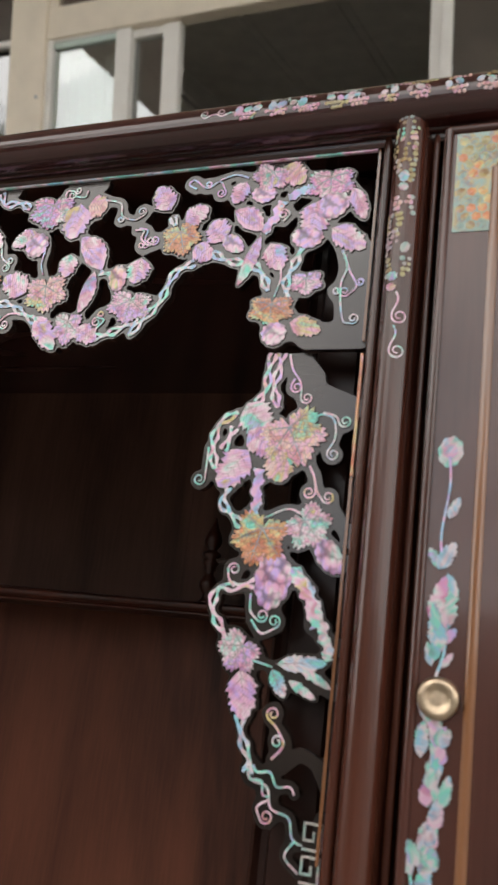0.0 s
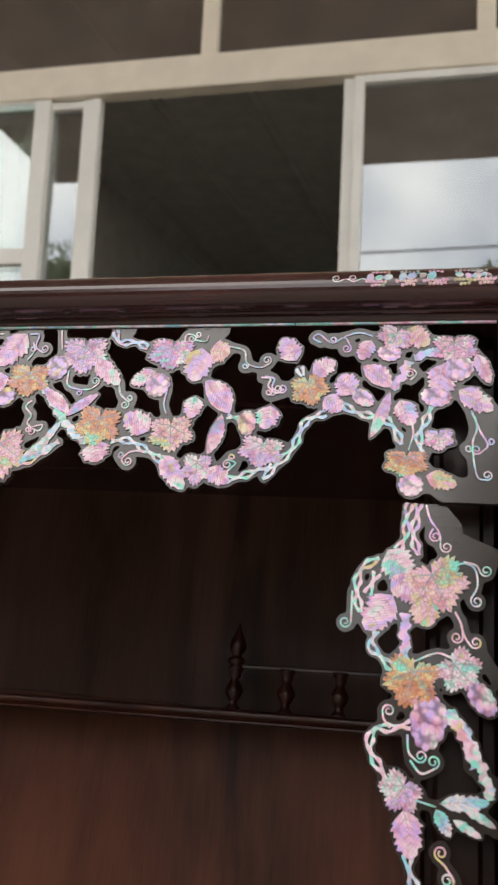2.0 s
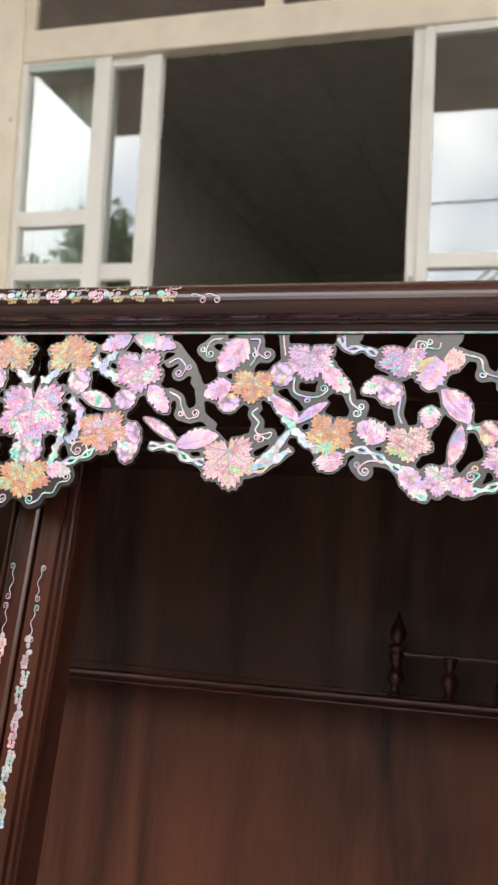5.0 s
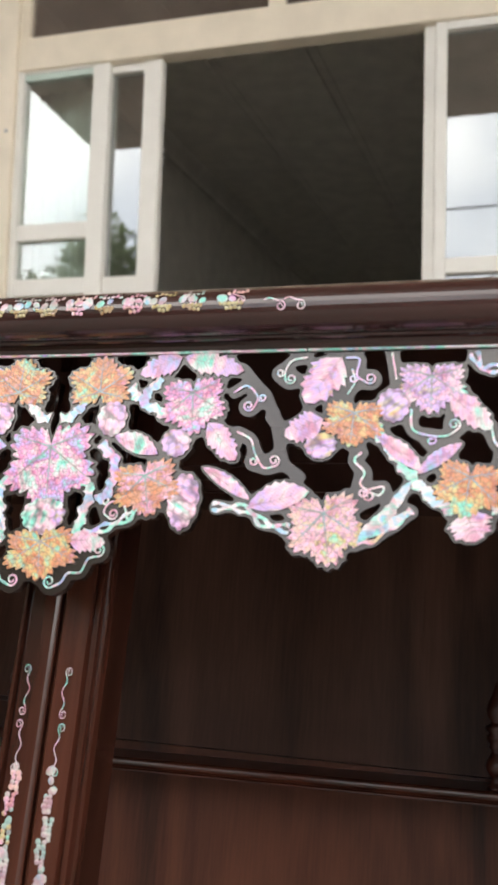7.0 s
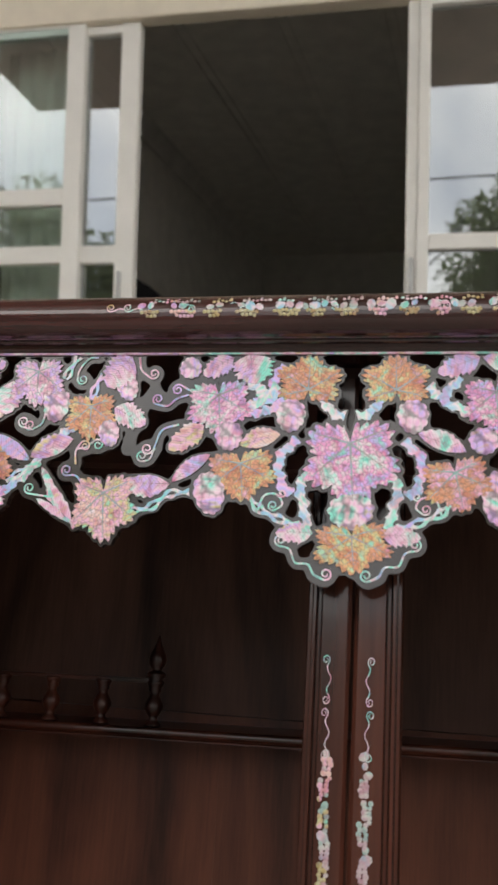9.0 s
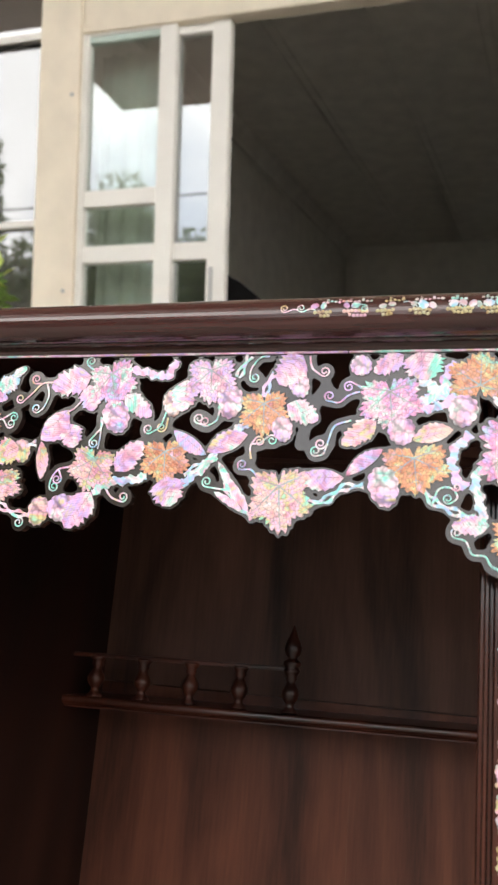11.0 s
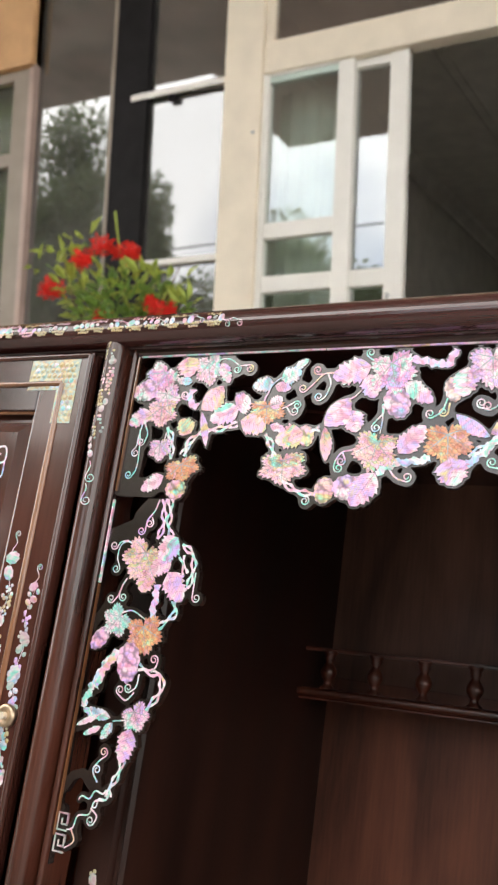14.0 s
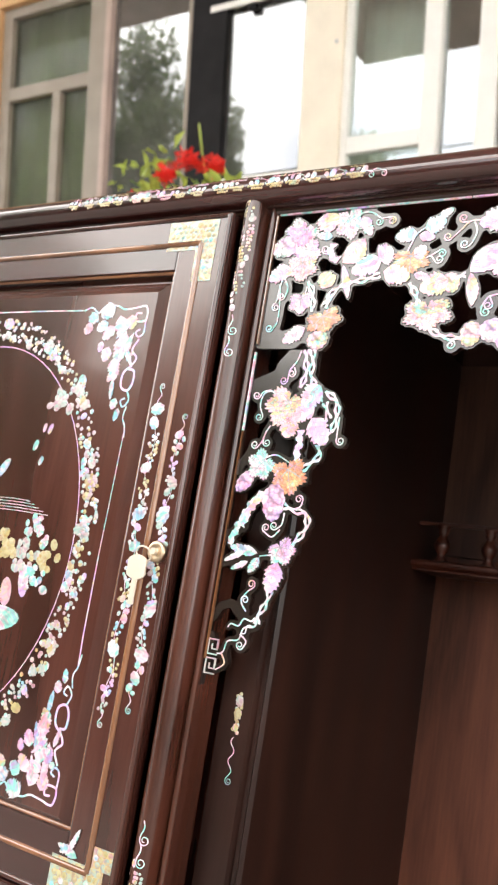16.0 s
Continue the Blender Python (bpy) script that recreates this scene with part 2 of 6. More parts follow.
PAVING = plain("concrete_paving", (0.27, 0.255, 0.235), 0.85, spread=0.2, scale=1.5)
SOFFIT = plain("porch_soffit", (0.46, 0.37, 0.32), 0.6, spread=0.25, scale=2.0)
BRASS = plain("worn_brass", (0.58, 0.45, 0.32), 0.36, 1.0, spread=0.35, scale=120)
STEEL = plain("key_metal", (0.80, 0.70, 0.58), 0.4, 0.4)
BARK = plain("bark", (0.12, 0.085, 0.06), 0.9, spread=0.4, scale=8, relief=0.6)
TERRACOTTA = plain("terracotta", (0.40, 0.17, 0.09), 0.8, spread=0.2)
RUBBER = plain("cable_black", (0.02, 0.02, 0.02), 0.6)


def leafy(name, colour, spread, scale, glow):
    """A leaf or petal that lets some light through."""
    m = plain(name, colour, 0.5, spread=spread, scale=scale)
    n, l = m.node_tree.nodes, m.node_tree.links
    b, out = n["Principled BSDF"], n["Material Output"]
    through_leaf = node(n, "ShaderNodeBsdfTranslucent", Color=(*glow, 1))
    mix = node(n, "ShaderNodeMixShader", Fac=0.4)
    l.new(b.outputs[0], mix.inputs[1]), l.new(through_leaf.outputs[0], mix.inputs[2])
    l.new(mix.outputs[0], out.inputs["Surface"])
    return m


FOLIAGE = leafy("foliage", (0.15, 0.27, 0.06), 0.5, 30, (0.26, 0.40, 0.06))
TREE_LEAF = leafy("tree_foliage", (0.12, 0.15, 0.085), 0.5, 3, (0.20, 0.25, 0.11))
YOUNG_LEAF = leafy("young_foliage", (0.40, 0.50, 0.10), 0.4, 30, (0.48, 0.54, 0.10))
PETAL = leafy("red_petals", (0.90, 0.05, 0.04), 0.2, 40, (0.95, 0.05, 0.03))


def glass(name, tint, reflect, haze=0.03):
    """A window pane: see-through, mirroring, with a thin uneven pale haze mixed in."""
    m = bpy.data.materials.new(name)
    m.use_nodes = True
    n, l = m.node_tree.nodes, m.node_tree.links
    n.remove(n["Principled BSDF"])
    clear = node(n, "ShaderNodeBsdfTransparent", Color=(*tint, 1))
    gloss = node(n, "ShaderNodeBsdfGlossy", Color=(0.95, 0.97, 1.0, 1), Roughness=0.012)
    mix = node(n, "ShaderNodeMixShader", Fac=reflect)
    l.new(clear.outputs[0], mix.inputs[1]), l.new(gloss.outputs[0], mix.inputs[2])
    # uneven share of pale diffuse colour that lifts the dark tones of the pane
    haze_noise = node(n, "ShaderNodeTexNoise", Scale=3.0, Detail=6.0, Roughness=0.7)
    l.new(mapped(n, l, "Object"), haze_noise.inputs["Vector"])
    film = n.new("ShaderNodeMapRange")
    film.inputs["From Min"].default_value, film.inputs["From Max"].default_value = 0.35, 0.75
    film.inputs["To Min"].default_value, film.inputs["To Max"].default_value = haze * 0.5, haze * 1.6
    l.new(haze_noise.outputs["Fac"], film.inputs["Value"])
    hazed = n.new("ShaderNodeMixShader")
    pale_film = node(n, "ShaderNodeBsdfDiffuse", Color=(0.62, 0.60, 0.55, 1))
    l.new(film.outputs["Result"], hazed.inputs["Fac"]), l.new(mix.outputs[0], hazed.inputs[1]), l.new(pale_film.outputs[0], hazed.inputs[2])
    l.new(hazed.outputs[0], n["Material Output"].inputs["Surface"])
    return m


PANE = glass("window_glass", (0.88, 0.93, 0.90), 0.18)
SKY_PANE = glass("sky_side_glass", (0.55, 0.58, 0.55), 0.25)
DARK_PANE = glass("tinted_glass", (0.16, 0.15, 0.14), 0.23, 0.10)
DOOR_PANE = glass("door_glass", (0.62, 0.66, 0.56), 0.010, 0.09)
TRANSOM_PANE = glass("transom_glass", (0.52, 0.44, 0.40), 0.24, 0.05)


# ---------------------------------------------------------------- building helpers
def mesh_object(name, bm, mat, parent=None, label="", smooth=False):
    me = bpy.data.meshes.new(name)
    bmesh.ops.recalc_face_normals(bm, faces=bm.faces)
    bm.to_mesh(me)
    bm.free()
    for p in me.polygons:
        p.use_smooth = smooth
    for mt in (mat if isinstance(mat, (list, tuple)) else (mat,)):
        me.materials.append(mt)
    ob = new(name, me)
    ob.parent = parent
    return tagged(ob, label)


def part(name, bm, mat, parent, label="", smooth=False):
    return mesh_object(name, bm, mat, parent, label, smooth)


def thing(name, label, category, group="", kind="", at=(0, 0, 0)):
    ob = new(name)
    ob.empty_display_size = 0.05
    ob.location = at
    return tagged(ob, label, category, group, kind)


def box(lo, hi, bevel=0.0, bm=None, segments=2):
    bm = bm or bmesh.new()
    made = bmesh.ops.create_cube(bm, size=1)["verts"]
    for v in made:
        v.co = Vector([(a + b) / 2 + c * (b - a) for a, b, c in zip(lo, hi, v.co)])
    if bevel:
        edges = list({e for v in made for e in v.link_edges})
        bmesh.ops.bevel(bm, geom=edges, offset=bevel, segments=segments, affect="EDGES", profile=0.6)
    return bm


def extrude(profile, axis, a, b, bm=None):
    """A closed profile run along an axis from a to b. Profile points are the other two axes in x, y, z order."""
    bm = bm or bmesh.new()
    order = {"x": lambda p, s: (s, p[0], p[1]), "y": lambda p, s: (p[0], s, p[1]), "z": lambda p, s: (p[0], p[1], s)}[axis]
    rings = [[bm.verts.new(order(p, s)) for p in profile] for s in (a, b)]
    k = len(profile)
    for i in range(k):
        bm.faces.new((rings[0][i], rings[0][(i + 1) % k], rings[1][(i + 1) % k], rings[1][i]))
    bm.faces.new(rings[0][::-1]), bm.faces.new(rings[1])
    return bm


def arc(cx, cy, r, a0, a1, steps=8):
    return [(cx + r * math.cos(radians(a0 + (a1 - a0) * i / steps)), cy + r * math.sin(radians(a0 + (a1 - a0) * i / steps))) for i in range(steps + 1)]


def lathe(profile, at, bm=None, steps=16):
    """A turned form: (radius, height) pairs round a vertical axis."""
    bm = bm or bmesh.new()
    rings = []
    for r, h in profile:
        rings.append([bm.verts.new((at[0] + r * math.cos(2 * math.pi * i / steps), at[1] + r * math.sin(2 * math.pi * i / steps), at[2] + h)) for i in range(steps)])
    for lo, hi in zip(rings, rings[1:]):
        for i in range(steps):
            bm.faces.new((lo[i], lo[(i + 1) % steps], hi[(i + 1) % steps], hi[i]))
    bm.faces.new(rings[0][::-1]), bm.faces.new(rings[-1])
    return bm


def tube(points, radius, bm=None, steps=6):
    bm = bm or bmesh.new()
    pts = [Vector(p) for p in points]
    rings = []
    for i, p in enumerate(pts):
        way = (pts[min(i + 1, len(pts) - 1)] - pts[max(i - 1, 0)]).normalized()
        side = way.cross(Vector((0, 0, 1)))
        side = side.normalized() if side.length > 1e-3 else Vector((1, 0, 0))
        up = side.cross(way)
        r = radius(i / (len(pts) - 1)) if callable(radius) else radius
        rings.append([bm.verts.new(p + r * (math.cos(a) * side + math.sin(a) * up)) for a in [2 * math.pi * k / steps for k in range(steps)]])
    for lo, hi in zip(rings, rings[1:]):
        for k in range(steps):
            bm.faces.new((lo[k], lo[(k + 1) % steps], hi[(k + 1) % steps], hi[k]))
    bm.faces.new(rings[0][::-1]), bm.faces.new(rings[-1])
    return bm


# ---------------------------------------------------------------- ground, house
FACADE = 3.50          # face of the window frames
TERRACE = 1.30         # floor of the raised porch
HEAD = 3.475           # underside of the beam over the windows
CANOPY = 6.40          # underside of the porch roof
ROOM = 4.30            # height of the room's ceiling
DEEP = 10.7            # back wall of the room

ground = part("ground", box((-60, -60, -0.3), (60, 60, 0.0)), PAVING, None)
# unseen wall, added to keep low sky light off the cabinet's bay
low_light_wall = part("wall_yard", box((-40, -10.8, 0.0), (40, -10.6, 4.2), 0.01), PAVING, None)
tagged(low_light_wall, "unseen grey wall added across the yard to block low light", "wall", kind="structure")
tagged(ground, "grey concrete ground in front of the house", "ground", kind="structure")
terrace = part("terrace", box((-8, 0.822, 0.0), (8, 11.2, TERRACE), 0.01), PAVING, None)
tagged(terrace, "raised concrete porch before the house", "terrace", kind="structure")


def frame_bar(name, x0, x1, z0, z1, mat, parent, y0=FACADE, depth=0.06, bevel=0.006):
    return part(name, box((x0, y0, z0), (x1, y0 + depth, z1), bevel), mat, parent)


def pane(x0, x1, z0, z1, mat, parent, y=FACADE + 0.03):
    p = part("pane", box((x0 - 0.005, y, z0 - 0.005), (x1 + 0.005, y + 0.006, z1 + 0.005)), mat, parent)
    p.visible_shadow = False
    return p


# main window wall: beam, jamb, transom
jamb = part("jamb_post", box((-2.282, FACADE - 0.03, TERRACE), (-2.055, FACADE + 0.12, CANOPY), 0.008), CREAM, None)
for x, z in ((-2.092, 3.155), (-2.104, 2.151), (-2.098, 4.02)):
    head = lathe([(0.010, 0.0), (0.010, 0.004), (0.006, 0.007), (0.001, 0.008)], (0, 0, 0), steps=12)
    bmesh.ops.rotate(head, verts=head.verts, cent=(0, 0, 0), matrix=Matrix.Rotation(radians(90), 3, "X"))
    bmesh.ops.translate(head, verts=head.verts, vec=(x, FACADE - 0.029, z))
    part("screw", head, GREY_METAL, jamb, "dull metal screw head")
tagged(jamb, "cream painted post between window and glass wall", "post", kind="structure")
beam = part("transom_beam", box((-2.055, FACADE - 0.015, HEAD), (3.2, FACADE + 0.08, 3.651), 0.01), CREAM, None)
tagged(beam, "cream painted beam under the transom lights", "beam", kind="structure")
transom = thing("transom_window", "row of dark transom lights in cream frames", "window", kind="structure")
frame_bar("stile", -2.055, -2.005, 3.651, 4.25, CREAM, transom, FACADE - 0.005, 0.07)
for x0, x1 in ((-0.732, -0.645), (0.628, 0.715), (1.988, 2.075)):
    frame_bar("mullion", x0, x1, 3.651, 4.25, CREAM, transom, FACADE - 0.005, 0.07)
for x0, x1 in ((-2.005, -0.732), (-0.645, 0.628), (0.715, 1.988)):
    frame_bar("rail", x0, x1, 4.14, 4.25, CREAM, transom, FACADE - 0.003, 0.066)
    pane(x0, x1, 3.651, 4.14, TRANSOM_PANE, transom)
lintel = part("lintel", box((-2.055, FACADE - 0.02, 4.25), (3.2, FACADE + 0.15, CANOPY)), CREAM, None)
tagged(lintel, "cream painted lintel above the transom lights", "lintel", kind="structure")

# fixed window with a slid sash behind it
fixed = thing("window_1", "white framed sliding window with reflecting panes", "window", kind="structure")
frame_bar("stile", -2.055, -2.021, TERRACE, HEAD, WHITE_PAINT, fixed, FACADE - 0.006)
frame_bar("stile", -1.634, -1.545, TERRACE, HEAD, WHITE_PAINT, fixed)
for z0, z1 in ((3.462, HEAD), (2.580, 2.664), (2.293, 2.380), (TERRACE, TERRACE + 0.12)):
    frame_bar("rail", -2.021, -1.634, z0, z1, WHITE_PAINT, fixed)
for z0, z1 in ((2.664, 3.462), (2.380, 2.580), (TERRACE + 0.12, 2.293)):
    pane(-2.021, -1.634, z0, z1, PANE, fixed)
part("glazing_bead", box((-2.021, FACADE + 0.008, 3.430), (-1.634, FACADE + 0.029, 3.461), 0.003), GREEN_PAINT, fixed, "pale green glazing bead under the head rail")
sash = thing("window_2", "white sliding sash pushed open behind the fixed window", "window", kind="structure")
for z0, z1 in ((3.430, HEAD), (2.296, 2.384), (TERRACE, TERRACE + 0.12)):
    frame_bar("rail", -1.545, -1.366, z0, z1, WHITE_PAINT, sash, FACADE + 0.03)
frame_bar("stile", -1.366, -1.270, TERRACE, HEAD, WHITE_PAINT, sash, FACADE + 0.02)
for z0, z1 in ((2.384, 3.430), (TERRACE + 0.12, 2.296)):
    pane(-1.545, -1.366, z0, z1, SKY_PANE, sash, FACADE + 0.055)
part("pull_handle", box((-1.350, FACADE + 0.004, 2.08), (-1.328, FACADE + 0.022, 2.25), 0.005), GREY_METAL, sash, "small metal pull handle")

# sash on the other side of the opening
right = thing("window_3", "white framed sliding sash with a sky reflecting pane", "window", kind="structure")
frame_bar("stile", 0.004, 0.056, TERRACE, HEAD, WHITE_PAINT, right, FACADE + 0.02)
frame_bar("stile", 0.056, 0.106, TERRACE, HEAD, WHITE_PAINT, right, FACADE)
for z0, z1 in ((3.435, HEAD), (2.314, 2.385), (TERRACE, TERRACE + 0.12)):
    frame_bar("rail", 0.106, 0.80, z0, z1, WHITE_PAINT, right)
frame_bar("stile", 0.80, 0.89, TERRACE, HEAD, WHITE_PAINT, right)
for z0, z1 in ((2.385, 3.435), (TERRACE + 0.12, 2.314)):
    pane(0.106, 0.80, z0, z1, SKY_PANE, right)
part("pull_handle", box((0.022, FACADE + 0.004, 2.10), (0.042, FACADE + 0.022, 2.28), 0.005), GREY_METAL, right, "small metal pull handle")
wall_right = part("wall_right", box((0.89, FACADE - 0.02, TERRACE), (8, FACADE + 0.2, HEAD)), CREAM, None)
tagged(wall_right, "cream painted house wall", "wall", kind="structure")

# glass wall with dark panes
dark_wall = thing("window_4", "tall dark glass wall that mirrors trees and sky", "window", kind="structure")
frame_bar("stile", -3.025, -2.790, TERRACE, CANOPY, DARK, dark_wall, FACADE - 0.01, 0.08)
frame_bar("rail", -2.90, -2.282, 3.474, 3.510, WHITE_PAINT, dark_wall, FACADE - 0.014, 0.012, 0.002)
part("rail_clip", box((-2.655, FACADE - 0.012, 3.440), (-2.600, FACADE + 0.02, 3.470), 0.006), DARK, dark_wall)
frame_bar("rail", -2.790, -2.282, 2.495, 2.531, WHITE_PAINT, dark_wall, FACADE - 0.005, 0.05)
frame_bar("trim_strip", -3.052, -3.025, TERRACE, CANOPY, BROWN_FRAME, dark_wall, FACADE - 0.012, 0.05)
for z0, z1 in ((3.514, CANOPY), (2.531, 3.470), (TERRACE, 2.495)):
    pane(-2.790, -2.282, z0, z1, DARK_PANE, dark_wall)
pane(-3.63, -3.052, TERRACE, CANOPY, DARK_PANE, dark_wall)

# brown framed glass door at the far end
end_door = thing("door_1", "brown framed glazed double door with greenish panes", "door", kind="structure")
for x0, x1 in ((-4.565, -4.480), (-3.80, -3.672)):
    frame_bar("stile", x0, x1, TERRACE, 3.83, BROWN_FRAME, end_door, FACADE - 0.01)
frame_bar("trim_strip", -3.672, -3.63, TERRACE, CANOPY, PINK_TRIM, end_door, FACADE - 0.02)
frame_bar("rail", -4.48, -3.80, 3.218, 3.303, BROWN_FRAME, end_door, FACADE - 0.01)
frame_bar("rail", -4.48, -3.80, 3.765, 3.83, BROWN_FRAME, end_door, FACADE - 0.01)
frame_bar("stile", -4.092, -4.022, TERRACE, 3.218, BROWN_FRAME, end_door, FACADE - 0.01)
for x0, x1, z0, z1 in ((-4.48, -3.80, 3.303, 3.765), (-4.48, -4.092, TERRACE, 3.218), (-4.022, -3.80, TERRACE, 3.218)):
    pane(x0, x1, z0, z1, DOOR_PANE, end_door)
bm = bmesh.new()
folds = [(-4.55 + 0.02 * k, FACADE + 0.13 + 0.02 * math.sin(k * 1.1) + 0.008 * math.sin(k * 2.7)) for k in range(47)]
extrude(folds + [(x, y + 0.004) for x, y in folds[::-1]], "z", TERRACE + 0.02, 3.81, bm)
tagged(part("curtain", bm, END_CURTAIN, None, smooth=True), "pale green curtain hanging behind the glazed door", "curtain")
bm = bmesh.new()
folds = [(-2.05 + 0.018 * k, FACADE + 0.22 + 0.018 * math.sin(k * 1.2) + 0.008 * math.sin(k * 2.9)) for k in range(27)]
extrude(folds + [(x, y + 0.004) for x, y in folds[::-1]], "z", TERRACE + 0.02, 3.47, bm)
tagged(part("curtain", bm, CURTAIN, None, smooth=True), "pale green curtain drawn aside behind the sliding window", "curtain")
ochre = part("wall_left", box((-8, FACADE - 0.05, 3.832), (-3.63, FACADE + 0.1, CANOPY), 0.01), ORANGE_PAINT, None)
tagged(ochre, "ochre painted wall over the glazed door", "wall", kind="structure")
wall_end = part("wall_end", box((-8, FACADE - 0.05, TERRACE), (-4.565, FACADE + 0.1, 3.83), 0.01), ORANGE_PAINT, None)
tagged(wall_end, "ochre painted wall beside the glazed door", "wall", kind="structure")

# rooms behind the glass; the inner wall runs a little askew
room_ceiling = box((-5.2, FACADE + 0.16, ROOM + 0.02), (3.2, DEEP + 0.1, ROOM + 0.10))
for x in (-1.75, -1.05, -0.35, 0.35, 1.05, 1.75):
    for off, wide, drop in ((0.0, 0.05, 0.014), (0.09, 0.03, 0.010)):
        batten = box((x + off, FACADE + 0.2, ROOM + 0.02 - drop), (x + off + wide, DEEP, ROOM + 0.02), 0.003)
        bmesh.ops.rotate(batten, verts=batten.verts, cent=(x, FACADE, 0), matrix=Matrix.Rotation(radians(-5), 3, "Z"))
        spare = bpy.data.meshes.new("batten")
        batten.to_mesh(spare)
        batten.free()
        room_ceiling.from_mesh(spare)
        bpy.data.meshes.remove(spare)
tagged(part("ceiling", room_ceiling, CEILING, None), "grey panelled ceiling with battens", "ceiling", kind="structure")
askew = Matrix.Rotation(radians(-4.9), 3, "Z")
bm = box((-2.62, FACADE + 0.16, TERRACE), (-2.52, DEEP - 0.02, ROOM + 0.02))
bmesh.ops.rotate(bm, verts=bm.verts, cent=(-2.52, FACADE, 0), matrix=askew)
tagged(part("wall_room_side", bm, ROOM_WALL, None), "plain grey inner wall", "wall", kind="structure")
bm = extrude([(-2.52, ROOM + 0.02), (-2.40, ROOM + 0.02), (-2.41, ROOM - 0.01), (-2.45, ROOM - 0.05), (-2.48, ROOM - 0.09), (-2.48, ROOM - 0.12), (-2.52, ROOM - 0.12)], "y", FACADE + 0.17, DEEP - 0.05)
bmesh.ops.rotate(bm, verts=bm.verts, cent=(-2.52, FACADE, 0), matrix=askew)
tagged(part("cornice", bm, ROOM_WALL, None), "plaster cornice along the inner wall", "cornice", kind="structure")
tagged(part("wall_room_back", box((-5.2, DEEP, TERRACE), (3.2, DEEP + 0.12, ROOM + 0.02)), ROOM_WALL, None), "plain grey wall at the back of the room", "wall", kind="structure")
tagged(part("wall_room_right", box((3.2, FACADE + 0.16, TERRACE), (3.3, DEEP + 0.1, ROOM + 0.1)), ROOM_WALL, None), "plain grey inner wall", "wall", kind="structure")
tagged(part("wall_room_left", box((-5.3, FACADE + 0.16, TERRACE), (-5.2, DEEP + 0.1, CANOPY)), ROOM_WALL, None), "plain grey inner wall", "wall", kind="structure")
tagged(part("upper_ceiling", box((-8, FACADE + 0.16, CANOPY), (8, DEEP + 0.1, CANOPY + 0.1)), CEILING, None), "grey ceiling over the glass wall", "ceiling", kind="structure")

chair = thing("armchair", "dark high-backed armchair inside the room behind the window", "armchair")
bm = extrude([(-2.30, TERRACE + 0.08), (-0.95, TERRACE + 0.08), (-0.95, 1.85), (-1.02, 1.98), (-1.20, 2.18), (-1.36, 2.31), (-1.54, 2.42), (-1.72, 2.49), (-1.95, 2.52), (-2.30, 2.52)], "y", 4.10, 4.28)
part("backrest", bm, DARK, chair)
part("seat", box((-2.25, 4.282, TERRACE + 0.08), (-1.0, 4.95, TERRACE + 0.46), 0.06), DARK, chair)
for x in (-2.22, -1.06):
    for y in (4.16, 4.84):
        part("leg", box((x, y, TERRACE), (x + 0.06, y + 0.06, TERRACE + 0.09), 0.005), DARK, chair)

# porch roof over the terrace and the yard
canopy = box((-5.14, -3.47, CANOPY), (8, FACADE + 0.155, CANOPY + 0.12))
box((-12, -1.18, CANOPY), (-5.14, FACADE + 0.155, CANOPY + 0.12), 0, canopy)
tagged(part("porch_roof", canopy, SOFFIT, None), "dark underside of the porch roof", "roof", kind="structure")

# ---------------------------------------------------------------- the cabinet
cabinet = thing("display_cabinet", "dark lacquered rosewood cabinet inlaid with mother-of-pearl, leaning back", "cabinet")
cabinet.matrix_world = LEAN
HALF = 1.17            # half the cabinet's width
TOP = 1.288
BACK = 0.53

# top: bull-nosed rail and the board behind it
rail_profile = [(0.03, TOP)] + [(-0.012, TOP), (-0.016, TOP - 0.002)] + arc(-0.012, 1.2715, 0.0145, 100, 270, 16)[1:] + [
    (-0.0085, 1.2572), (-0.0080, 1.2560), (-0.0065, 1.2555), (-0.0045, 1.2570), (-0.0035, 1.2535), (-0.0020, 1.2515), (0.03, 1.2515)]
part("top_rail", extrude(rail_profile, "x", -HALF - 0.015, HALF + 0.015), ROSEWOOD_X, cabinet, smooth=False)
part("top_board", box((-HALF, 0.03, TOP - 0.022), (HALF, BACK + 0.02, TOP - 0.001), 0.002), ROSEWOOD_X, cabinet)

